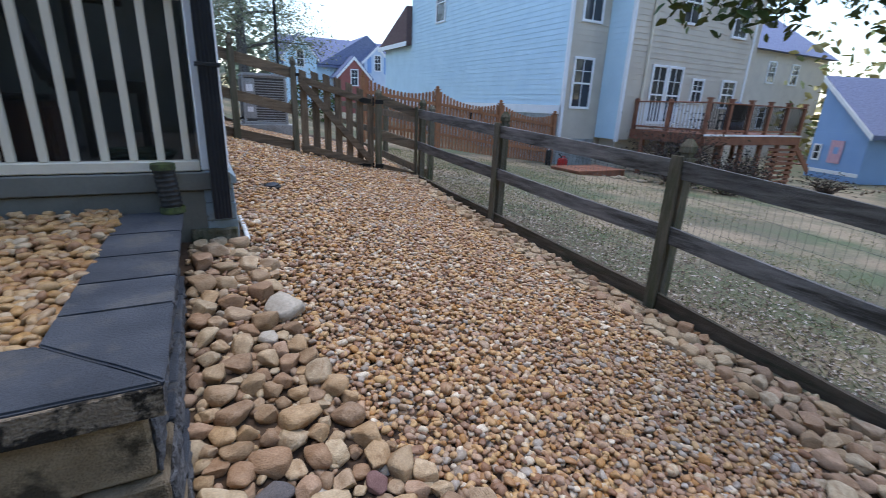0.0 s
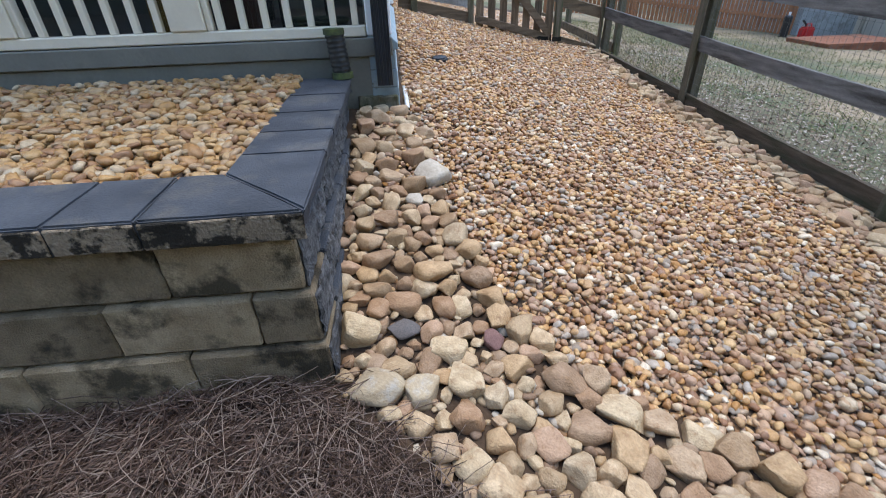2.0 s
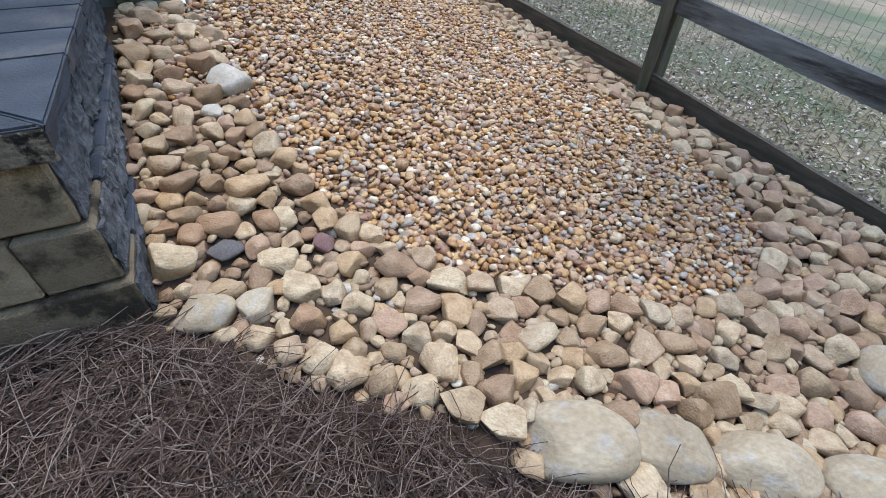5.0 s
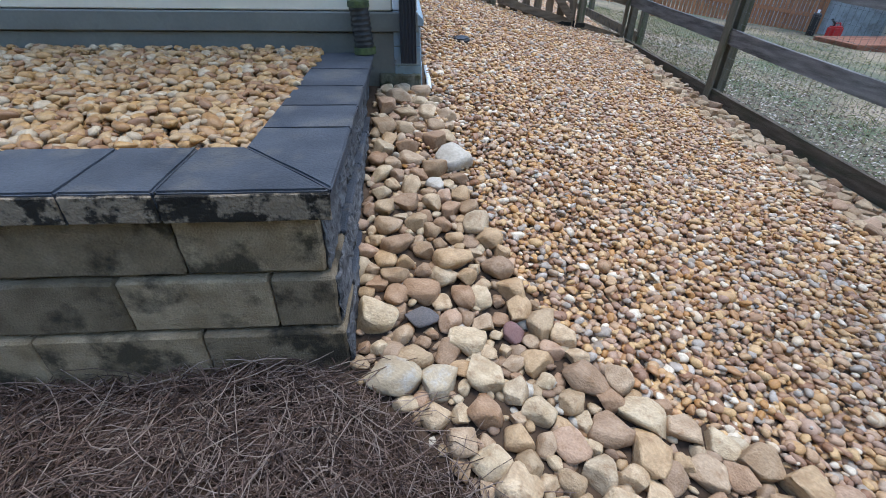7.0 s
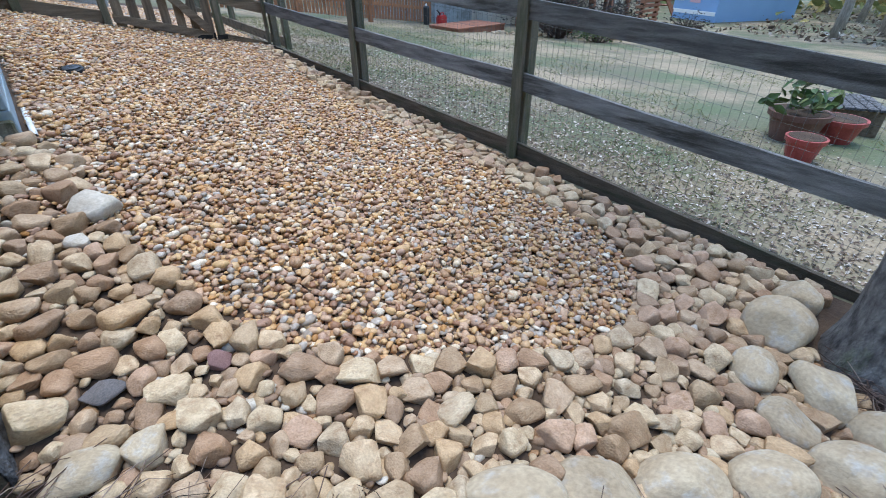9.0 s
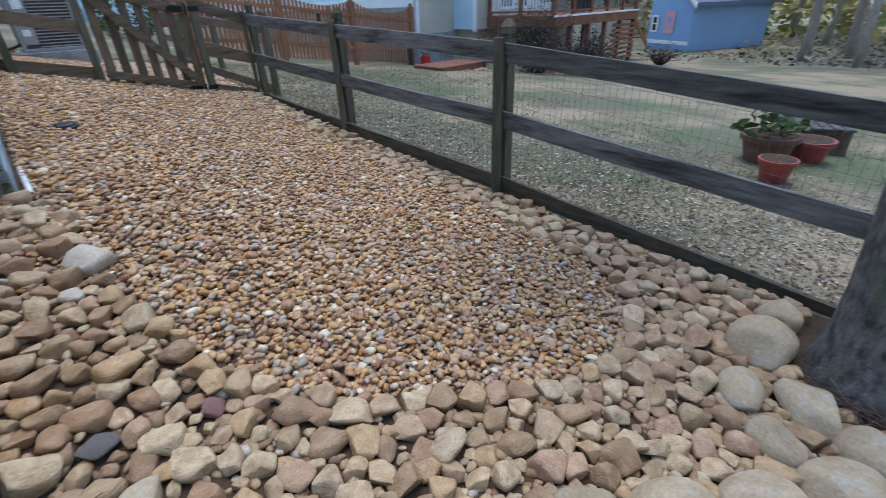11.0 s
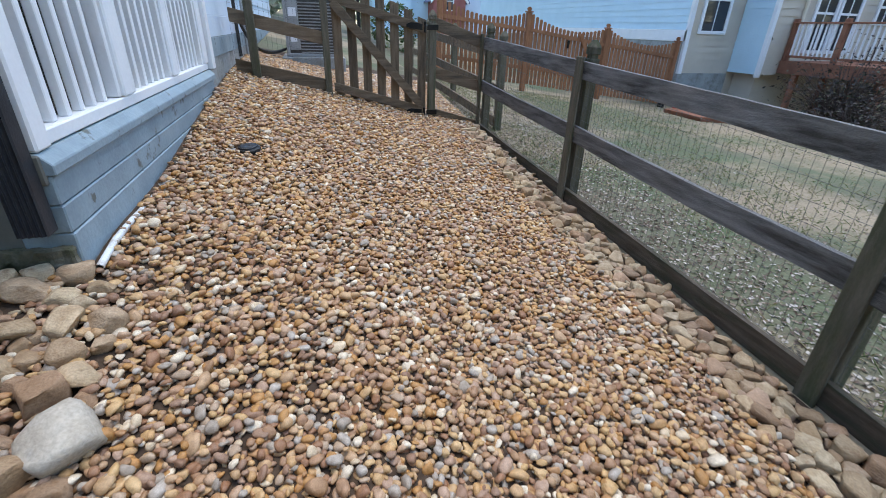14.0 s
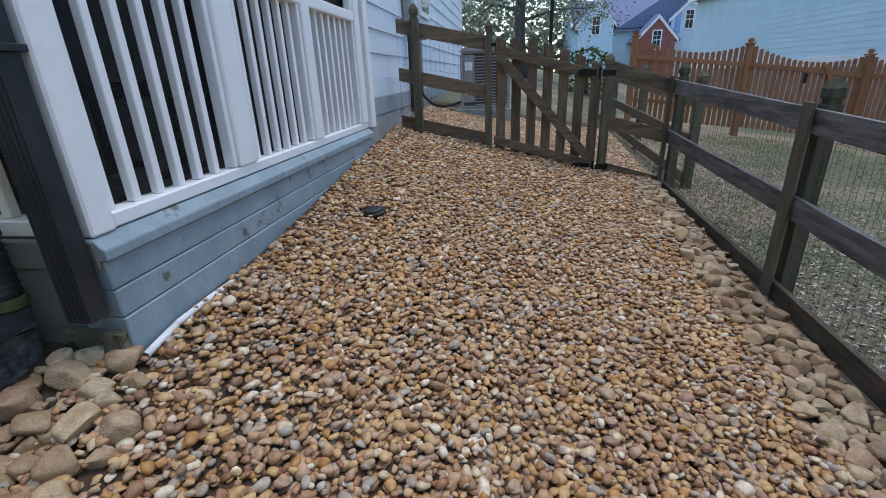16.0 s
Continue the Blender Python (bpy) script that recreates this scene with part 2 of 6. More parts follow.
M_STRAW = material("pine straw", (0.7, 0.7, 0.7), (1, 1, 1), 20, 0.8, 0.0, 90, island=[(0.10, 0.058, 0.042), (0.20, 0.130, 0.098), (0.05, 0.028, 0.020), (0.35, 0.265, 0.21), (0.13, 0.078, 0.056), (0.25, 0.175, 0.14)])
M_GRASS = material("grass blades", (0.7, 0.7, 0.7), (1, 1, 1), 20, 0.8, 0.0, 90, island=[(0.12, 0.16, 0.05), (0.20, 0.21, 0.09), (0.34, 0.29, 0.17), (0.09, 0.13, 0.04), (0.28, 0.25, 0.13)])
M_LITTER = material("leaf litter", (0.7, 0.7, 0.7), (1, 1, 1), 20, 0.85, 0.0, 90, island=[(0.30, 0.23, 0.17), (0.10, 0.07, 0.05), (0.42, 0.36, 0.30), (0.14, 0.10, 0.075), (0.55, 0.50, 0.44), (0.20, 0.15, 0.11)])
M_LEAF = material("green leaves", (0.75, 0.75, 0.75), (1, 1, 1), 20, 0.6, 0.0, 60, island=[(0.05, 0.10, 0.025), (0.09, 0.14, 0.035), (0.04, 0.075, 0.02), (0.12, 0.15, 0.04)])
# Yellows raised well above leaf colour to stand in for low sun on the far wood.
M_LEAF_Y = material("sun-brightened autumn leaves", (0.75, 0.75, 0.75), (1, 1, 1), 20, 0.7, 0.0, 60, island=[(0.62, 0.52, 0.20), (0.36, 0.38, 0.14), (0.72, 0.58, 0.22), (0.48, 0.38, 0.17), (0.24, 0.27, 0.09)])
# Leaf greens lightened and greyed to carry distance haze and light through the crowns.
M_LEAF_F = material("haze-paled far foliage", (0.75, 0.75, 0.75), (1, 1, 1), 20, 0.8, 0.0, 60, island=[(0.25, 0.30, 0.19), (0.34, 0.36, 0.25), (0.18, 0.23, 0.14), (0.40, 0.38, 0.27)])
M_TWIG = material("dark twigs", (0.05, 0.035, 0.03), (0.09, 0.065, 0.055), 20, 0.9, 0.0, 60)
# The gloom of the porch room is partly in this wall colour.
M_INSIDE = material("porch wall coloured dim", (0.20, 0.23, 0.22), (0.26, 0.29, 0.28), 2, 0.8, 0.1, 40)
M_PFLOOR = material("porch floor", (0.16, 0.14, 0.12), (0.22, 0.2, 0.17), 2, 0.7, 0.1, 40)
M_YELLOW = material("yellow plastic", (0.45, 0.26, 0.03), (0.5, 0.3, 0.05), 5, 0.5, 0.1, 90)
M_RED = material("red plastic", (0.5, 0.03, 0.03), (0.55, 0.05, 0.045), 5, 0.45, 0.1, 90)
M_PAVE = material("driveway concrete", (0.36, 0.34, 0.32), (0.44, 0.42, 0.39), 1.0, 0.9, 0.3, 30)


def glass_material(name, tint, rough=0.03):
    m = bpy.data.materials.new(name)
    m.use_nodes = True
    p = m.node_tree.nodes["Principled BSDF"]
    p.inputs["Base Color"].default_value = col4(tint)
    p.inputs["Roughness"].default_value = rough
    p.inputs["Specular IOR Level"].default_value = 0.6
    return m


M_GLASS = glass_material("dark window glass", (0.035, 0.04, 0.05), 0.06)


def screen_material():
    """Insect screen: fine mesh that lets part of the view through."""
    m = bpy.data.materials.new("porch screen")
    m.use_nodes = True
    nt = m.node_tree
    p = nt.nodes["Principled BSDF"]
    p.inputs["Base Color"].default_value = (0.02, 0.022, 0.022, 1)
    p.inputs["Roughness"].default_value = 0.4
    p.inputs["Alpha"].default_value = 0.34
    return m


M_SCREEN = screen_material()

# ---- mesh helpers ----
def part(name, bm, mat, parent=None, label="", smooth=False):
    me = bpy.data.meshes.new(name)
    bm.normal_update()
    bm.to_mesh(me)
    bm.free()
    me.materials.append(mat)
    if smooth:
        me.shade_smooth()
    ob = new(name, me)
    ob.parent = parent
    if label:
        ob["label"] = label
    return ob


def piece(name, me, parent, m):
    """One more object on a shared mesh, at the pose m."""
    ob = new(name, me)
    ob.parent = parent
    ob.matrix_basis = m
    return ob


def thing(name, label, category, group="", kind="", at=(0, 0, 0)):
    ob = new(name)
    ob.location = at
    ob.empty_display_size = 0.1
    return tagged(ob, label, category, group, kind)


def box(bm, x0, x1, y0, y1, z0, z1, bevel=0.0, segs=1):
    vs = [bm.verts.new(p) for p in ((x0, y0, z0), (x1, y0, z0), (x1, y1, z0), (x0, y1, z0), (x0, y0, z1), (x1, y0, z1), (x1, y1, z1), (x0, y1, z1))]
    fs = [bm.faces.new([vs[i] for i in f]) for f in ((3, 2, 1, 0), (4, 5, 6, 7), (0, 1, 5, 4), (1, 2, 6, 5), (2, 3, 7, 6), (3, 0, 4, 7))]
    if bevel:
        es = {e for f in fs for e in f.edges}
        bmesh.ops.bevel(bm, geom=list(es), offset=bevel, segments=segs, affect='EDGES', clamp_overlap=True)
    return bm


def bbox(x0, x1, y0, y1, z0, z1, bevel=0.0, segs=1):
    return box(bmesh.new(), x0, x1, y0, y1, z0, z1, bevel, segs)


def beam(bm, p0, p1, side, up, bevel=0.0):
    """A straight board from p0 to p1: side and up are its half-width vectors, ends cut along them."""
    p0, p1, s, u = Vector(p0), Vector(p1), Vector(side), Vector(up)
    vs = [bm.verts.new(p) for p in (p0 - s - u, p0 + s - u, p0 + s + u, p0 - s + u, p1 - s - u, p1 + s - u, p1 + s + u, p1 - s + u)]
    fs = [bm.faces.new([vs[i] for i in f]) for f in ((0, 1, 2, 3), (7, 6, 5, 4), (0, 4, 5, 1), (1, 5, 6, 2), (2, 6, 7, 3), (3, 7, 4, 0))]
    bmesh.ops.recalc_face_normals(bm, faces=fs)
    if bevel:
        es = {e for f in fs for e in f.edges}
        bmesh.ops.bevel(bm, geom=list(es), offset=bevel, segments=1, affect='EDGES', clamp_overlap=True)
    return bm


def prism(bm, pts, offset):
    """A solid from a flat outline pushed along offset."""
    o = Vector(offset)
    a = [bm.verts.new(p) for p in pts]
    b = [bm.verts.new(Vector(p) + o) for p in pts]
    k = len(pts)
    fs = [bm.faces.new(a[::-1]), bm.faces.new(b)]
    for i in range(k):
        fs.append(bm.faces.new((a[i], a[(i + 1) % k], b[(i + 1) % k], b[i])))
    bmesh.ops.recalc_face_normals(bm, faces=fs)
    return bm


def tube(bm, pts, radii, n=8, cap=True):
    """A tube through points with a radius at each."""
    pts = [Vector(p) for p in pts]
    rings = []
    for i, p in enumerate(pts):
        d = (pts[min(i + 1, len(pts) - 1)] - pts[max(i - 1, 0)]).normalized()
        a = d.orthogonal().normalized() if abs(d.z) > 0.9 else d.cross(Vector((0, 0, 1))).normalized()
        if i and abs(d.z) > 0.9:
            a = (rings_a - d * rings_a.dot(d)).normalized()
        rings_a = a
        b = d.cross(a)
        r = radii[i] if hasattr(radii, "__len__") else radii
        rings.append([bm.verts.new(p + (a * math.cos(q) + b * math.sin(q)) * r) for q in [2 * math.pi * k / n for k in range(n)]])
    for r0, r1 in zip(rings, rings[1:]):
        for k in range(n):
            bm.faces.new((r0[k], r0[(k + 1) % n], r1[(k + 1) % n], r1[k]))
    if cap:
        bm.faces.new(rings[0][::-1])
        bm.faces.new(rings[-1])
    return bm


def mesh_from(name, verts, faces, mat, smooth=False):
    me = bpy.data.meshes.new(name)
    me.from_pydata([], [], []) if False else None
    verts, faces = np.asarray(verts, np.float32), np.asarray(faces, np.int32)
    k = faces.shape[1]
    me.vertices.add(len(verts))
    me.vertices.foreach_set("co", verts.ravel())
    me.loops.add(faces.size)
    me.loops.foreach_set("vertex_index", faces.ravel())
    me.polygons.add(len(faces))
    me.polygons.foreach_set("loop_start", np.arange(0, faces.size, k, dtype=np.int32))
    me.update(calc_edges=True)
    me.validate()
    me.materials.append(mat)
    if smooth:
        me.shade_smooth()
    return me


# ---- lie of the land ----
FENCE_Y = (-2.9, -0.47, 2.28, 4.745, 7.15)
FENCE_Z = (-0.33, -0.155, 0.065, 0.18, 0.30)
FX = 3.25


def path_z(x, y):
    """Height of the gravel side yard and the straw bed: a slope up to the gate and down to the fence, with a mound at the porch corner."""
    x, y = np.clip(x, -3.5, 3.4), np.clip(y, -2.5, 9.5)
    z = (0.03229 - 0.06491 * x + 0.18127 * y - 0.03443 * x * x - 0.05035 * x * y - 0.00486 * y * y + 0.01093 * x ** 3
         - 0.00136 * x * x * y + 0.00468 * x * y * y - 0.00032 * y ** 3)
    z = z + 0.09 * np.exp(-((x - 0.1) / 0.55) ** 2 - ((y - 3.15) / 0.6) ** 2) - 0.09 * np.exp(-((x + 0.1) / 0.7) ** 2 - ((y - 1.05) / 0.5) ** 2)
    flat = np.clip((0.25 - y) / 1.0, 0, 1) * np.clip((1.6 - x) / 1.5, 0, 1)
    z = z * (1 - flat) + flat * (0.02 + 0.0 * x)
    left = np.clip((-0.3 - x) / 0.5, 0, 1)
    return z * (1 - left) + left * 0.11


def edge_z(y):
    return np.interp(y, FENCE_Y + (12.0, 30.0), tuple(v - 0.10 for v in FENCE_Z) + (0.42, 0.9))


def land_z(x, y):
    """Height of the ground anywhere."""
    x, y = np.asarray(x, float), np.asarray(y, float)
    d = np.maximum(x - FX, 0)
    far = edge_z(y) * np.exp(-d / 3.0) - 0.062 * np.minimum(d, 26)
    far = far + 0.06 * np.clip(y - 16, 0, 60) * np.clip((70 - y) / 50, 0, 1)
    near = path_z(x, y) + 0.045 * np.clip(y - 9.5, 0, 30)
    k = np.clip((x - FX + 0.15) / 0.3, 0, 1)
    return near * (1 - k) + far * k


def lz(x, y):
    return float(land_z(x, y))

# ---- ground ----
def axis_lines(lo, hi, step, far, grow):
    out = list(np.arange(lo, hi + 1e-6, step))
    s, v = step, hi
    while v < far:
        s *= grow
        v += s
        out.append(v)
    s, v = step, lo
    while v > -far:
        s *= grow
        v -= s
        out.insert(0, v)
    return np.array(out)


def build_ground():
    xs, ys = axis_lines(-3.6, 5.0, 0.1, 260, 1.22), axis_lines(-3.0, 10.0, 0.1, 260, 1.22)
    gx, gy = np.meshgrid(xs, ys)
    gz = land_z(gx, gy)
    verts = np.stack([gx.ravel(), gy.ravel(), gz.ravel()], -1)
    nx, ny = len(xs), len(ys)
    i = np.arange(nx * ny).reshape(ny, nx)
    faces = np.stack([i[:-1, :-1].ravel(), i[:-1, 1:].ravel(), i[1:, 1:].ravel(), i[1:, :-1].ravel()], -1)
    me = mesh_from("ground", verts, faces, M_LAWN, True)
    me.materials.append(M_SOIL)
    cx, cy = verts[faces, 0].mean(1), verts[faces, 1].mean(1)
    inside = ((cx < FX) & (cx > -6) & (cy > -4.0) & (cy < 10.5)).astype(np.int32)
    me.polygons.foreach_set("material_index", inside)
    return tagged(new("ground", me), "sloping yard of thin dormant grass and bare soil", "ground", kind="structure")


build_ground()


# ---- retaining wall of split blocks with slate caps ----
def rough_block(x0, x1, y0, y1, z0, z1, seed, amount=0.008, cuts=5, bevel=0.008):
    bm = bmesh.new()
    box(bm, x0, x1, y0, y1, z0, z1, bevel, 1)
    longest = [e for e in bm.edges if e.calc_length() > 0.05]
    bmesh.ops.subdivide_edges(bm, edges=longest, cuts=cuts, use_grid_fill=True)
    c = Vector(((x0 + x1) / 2, (y0 + y1) / 2, (z0 + z1) / 2))
    for v in bm.verts:
        p = v.co * 1.0 + Vector((seed * 7.3, seed * 3.1, 0))
        v.co += (noise.noise_vector(p * 22) * 0.6 + noise.noise_vector(p * 60) * 0.4) * amount
    return bm


def retaining_wall():
    wall = thing("retaining_wall", "low retaining wall of brown split concrete blocks under slate caps", "retaining wall")
    tops = (0.735, 0.535, 0.335)
    for c, top in enumerate(tops):
        z0, z1 = top - 0.193, top
        fy, fx = 1.150 - 0.020 * c, (-0.170, -0.146, -0.132)[c]
        if c == 2:
            z0 = 0.02
        edges = {0: (-0.03, -0.435, -1.01, -1.50, -2.0, -2.5, -3.0, -3.45), 1: (-0.03, -0.20, -0.64, -1.22, -1.66, -2.2, -2.7, -3.2, -3.45), 2: (-0.03, -0.44, -0.95, -1.45, -1.95, -2.5, -3.0, -3.45)}[c]
        xs = [fx] + [e - 0.14 for e in edges[1:]]
        for a, b in zip(xs, xs[1:]):
            part("block", rough_block(b + 0.002, a - 0.002, fy, fy + 0.26, z0, z1 - 0.003, a + c, 0.005), M_BLOCK, wall)
        ys = {0: (fy + 0.264, 1.72, 2.15, 2.55, 2.97), 1: (fy + 0.264, 1.60, 1.98, 2.40, 2.97), 2: (fy + 0.264, 1.75, 2.2, 2.6, 2.97)}[c]
        for a, b in zip(ys, ys[1:]):
            part("block", rough_block(fx - 0.25, fx, a + 0.003, b - 0.002, z0, z1 - 0.006, b * 2 + c, 0.026, 10), M_ROUGHSIDE, wall, "grey rough-split end face")
            if c:
                part("ledge", rough_block(fx - 0.09, fx + 0.001, a + 0.004, b - 0.003, z1 - 0.018, z1 + 0.002, b + c, 0.004, 6, 0.005), M_CAP, wall, "smooth blue-grey top edge of a stepped block")
        # the corner block's exposed rough end
        part("block_end", rough_block(fx - 0.004, fx + 0.010, fy + 0.012, fy + 0.26, z0, z1 - 0.012, c * 3.3, 0.016, 9), M_ROUGHSIDE, wall, "grey rough-split end face")
    zc0, zc1 = 0.737, 0.830
    # front caps, the corner mitred
    joints = (-0.565, -0.80, -1.13, -1.45, -1.78, -2.1, -2.45, -2.8, -3.15, -3.45)

    def cap(pts, seed):
        bm = prism(bmesh.new(), [(x, y, zc0) for x, y in pts], (0, 0, zc1 - zc0))
        bmesh.ops.bevel(bm, geom=list(bm.edges), offset=0.006, segments=2, affect='EDGES', clamp_overlap=True)
        es = [e for e in bm.edges if e.calc_length() > 0.06]
        bmesh.ops.subdivide_edges(bm, edges=es, cuts=4, use_grid_fill=True)
        for v in bm.verts:
            side = 1.0 if v.co.z < zc1 - 0.012 else 0.25
            if v.co.x > -0.15:
                drop = (zc1 - v.co.z) / (zc1 - zc0)
                v.co.x += -0.003 - 0.026 * drop + 0.022 * drop * noise.noise(v.co * 24)
                side *= 1.8
            v.co += noise.noise_vector(v.co * 35 + Vector((seed, 0, 0))) * 0.005 * side
        return part("cap", bm, M_CAP, wall, "slate-grey coping slab")

    cap([(-0.118, 1.115), (-0.424, 1.424), (-0.563, 1.424), (-0.563, 1.115)], 1)
    cap([(-0.115, 1.119), (-0.115, 1.60), (-0.424, 1.60), (-0.424, 1.428)], 2)
    for k, (a, b) in enumerate(zip(joints, joints[1:])):
        cap([(a - 0.003, 1.115), (a - 0.003, 1.424), (b, 1.424), (b, 1.115)], 3 + k)
    for k, (a, b) in enumerate(zip((1.603, 1.87, 2.17, 2.52), (1.867, 2.167, 2.517, 2.955))):
        cap([(-0.115, a), (-0.115, b), (-0.424, b), (-0.424, a)], 20 + k)
    # stained front lip below the front caps
    for k, (a, b) in enumerate(zip((-0.122,) + joints[:-1], joints)):
        part("cap_lip", rough_block(b + 0.004, a - 0.004, 1.107, 1.118, zc0 + 0.004, zc1 - 0.010, a * 5, 0.004, 5, 0.003), M_LIP, wall, "dark-stained split front lip of a cap")
    # retained soil
    part("fill", bbox(-3.45, -0.43, 1.40, 2.98, 0.3, 0.775), M_SOIL, wall, "soil fill")


retaining_wall()

# ---- the porch ----
PX, PY = 0.165, 3.0


def porch():
    p = thing("screened_porch", "screened porch with white railing on a blue-grey painted skirt", "porch")
    # skirt: front and side, each of a lower step and an upper band with a sloped drip ledge; front coloured darker for
    # shade
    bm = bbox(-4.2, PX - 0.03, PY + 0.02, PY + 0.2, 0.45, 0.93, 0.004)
    part("skirt_front", bm, M_SKIRT_SHADED, p, "painted concrete skirt, shade in its grey-green colour")
    part("skirt_front_band", bbox(-4.2, PX - 0.02, PY + 0.0, PY + 0.2, 0.934, 1.04, 0.006), M_SKIRT_SHADED, p, "painted band, shade in its grey-green colour")
    part("corner_footing", rough_block(-0.10, PX - 0.012, PY - 0.02, PY + 0.12, 0.40, 0.70, 3.3, 0.016, 8), M_FOOTING, p, "rough mossy mortared corner footing")
    for k, (z0, z1) in enumerate(((0.50, 0.745), (0.748, 0.853), (0.856, 0.963))):
        part("skirt_side_board", bbox(PX - 0.17, PX - 0.004 * k, PY + 0.012, 6.24, z0, z1, 0.005), M_SKIRT, p, "blue-grey painted skirt board")
    bm = prism(bmesh.new(), [(PX - 0.17, PY + 0.006, 0.967), (PX + 0.012, PY + 0.006, 0.967), (PX + 0.012, PY + 0.006, 1.005), (PX - 0.03, PY + 0.006, 1.045), (PX - 0.17, PY + 0.006, 1.045)], (0, 6.24 - PY, 0))
    bmesh.ops.bevel(bm, geom=list(bm.edges), offset=0.004, segments=1, affect='EDGES')
    part("drip_ledge", bm, M_SKIRT, p, "blue-grey sloped ledge")
    # rails: front ones carry warm light in their colour, side ones stay white
    part("bottom_rail", bbox(-4.2, -0.01, PY + 0.02, PY + 0.10, 1.045, 1.105, 0.006), M_TRIM_WARMLIT, p, "white bottom rail coloured for warm light")
    part("handrail", bbox(-4.2, -0.01, PY + 0.01, PY + 0.11, 1.95, 2.03, 0.008), M_TRIM_WARMLIT, p, "white handrail coloured for warm light")
    part("bottom_rail", bbox(PX - 0.125, PX - 0.035, PY + 0.12, 6.22, 1.05, 1.105, 0.006), M_WHITE, p)
    part("handrail", bbox(PX - 0.13, PX - 0.03, PY + 0.12, 6.22, 1.98, 2.06, 0.008), M_WHITE, p)
    # columns
    for x0, x1 in ((-1.13, -0.93), (-2.17, -1.97), (-3.2, -3.0)):
        part("column", bbox(x0, x1, PY + 0.012, PY + 0.10, 1.107, 3.6, 0.008), M_TRIM_WARMLIT, p, "white flat column coloured for warm light")
        part("column_stop", bbox(x1 + 0.002, x1 + 0.035, PY + 0.03, PY + 0.09, 1.107, 3.6, 0.005), M_TRIM_WARMLIT, p)
    part("corner_column", bbox(-0.005, PX - 0.02, PY + 0.012, PY + 0.115, 1.048, 3.6, 0.008), M_WHITE, p, "white corner column")
    for y0, y1 in ((3.945, 4.115), (4.955, 5.09), (6.07, 6.22)):
        part("column", bbox(PX - 0.12, PX - 0.022, y0, y1, 1.108, 3.6, 0.008), M_WHITE, p)
        part("column_stop", bbox(PX - 0.10, PX - 0.04, y0 - 0.035, y0 - 0.003, 1.108, 3.6, 0.005), M_WHITE, p)
    # balusters
    b0 = bbox(-0.019, 0.019, -0.019, 0.019, 1.106, 1.951, 0.004)
    first = part("baluster", b0, M_TRIM_WARMLIT, p)
    xs = [-0.07 - 0.1305 * k for k in range(7)] + [-1.20 - 0.1305 * k for k in range(6)] + [-2.24 - 0.1305 * k for k in range(6)]
    first.location = (xs[0], PY + 0.06, 0)
    for x in xs[1:]:
        piece("baluster", first.data, p, pose(x, PY + 0.06, 0))
    b1 = part("baluster", bbox(-0.019, 0.019, -0.019, 0.019, 1.106, 1.981, 0.004), M_WHITE, p)
    ys = [3.155 + 0.128 * k for k in range(6)] + [4.195 + 0.128 * k for k in range(6)] + [5.155 + 0.128 * k for k in range(7)]
    b1.location = (PX - 0.08, ys[0], 0)
    for y in ys[1:]:
        piece("baluster", b1.data, p, pose(PX - 0.08, y, 0))
    # screens, floor, back and roof
    part("screen", bbox(-4.2, -0.02, PY + 0.125, PY + 0.129, 1.10, 3.6), M_SCREEN, p, "dark insect screen")
    part("screen", bbox(PX - 0.150, PX - 0.146, PY + 0.13, 6.2, 1.10, 3.6), M_SCREEN, p, "dark insect screen")
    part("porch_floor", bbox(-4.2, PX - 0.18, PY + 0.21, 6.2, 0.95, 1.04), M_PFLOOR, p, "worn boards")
    part("house_wall", bbox(-4.2, PX - 0.19, 6.26, 6.4, 0.5, 3.7), M_INSIDE, p, "wall behind the porch, coloured dim for the shaded room")
    part("end_wall", bbox(-4.36, -4.22, PY + 0.0, 6.24, 0.5, 3.7), M_INSIDE, p, "end wall, coloured dim for the shaded room")
    part("beam", bbox(-4.2, PX, PY + 0.0, PY + 0.14, 3.6, 3.9, 0.01), M_TRIM_WARMLIT, p)
    part("beam", bbox(PX - 0.15, PX, PY + 0.145, 6.24, 3.6, 3.9, 0.01), M_WHITE, p)
    part("roof", prism(bmesh.new(), [(-4.6, 2.8, 3.9), (0.35, 2.8, 3.9), (0.35, 2.8, 4.0), (-2.0, 2.8, 5.2), (-4.6, 2.8, 5.2)], (0, 3.46, 0)), M_ROOF, p, "dark shingle roof")


porch()


def downspout():
    d = thing("downspout", "dark ribbed rectangular downspout on the porch corner", "downspout")
    bm = bmesh.new()
    prof = []
    w, dep = 0.048, 0.036
    n = 5
    for k in range(n):
        a = -w + 2 * w * k / n
        s = 2 * w / n
        prof += [(a + s * 0.15, -dep), (a + s * 0.35, -dep + 0.006), (a + s * 0.65, -dep + 0.006), (a + s * 0.85, -dep)]
    prof += [(w, -dep + 0.01), (w, dep), (-w, dep), (-w, -dep + 0.01)]
    prism(bm, [(x + 0.083, y + PY - 0.045, 0.775) for x, y in prof], (0, 0, 3.1))
    part("pipe", bm, M_SPOUT, d)
    part("bracket", bbox(0.02, 0.146, PY - 0.088, PY + 0.008, 1.62, 1.64, 0.002), M_SPOUT, d)


downspout()


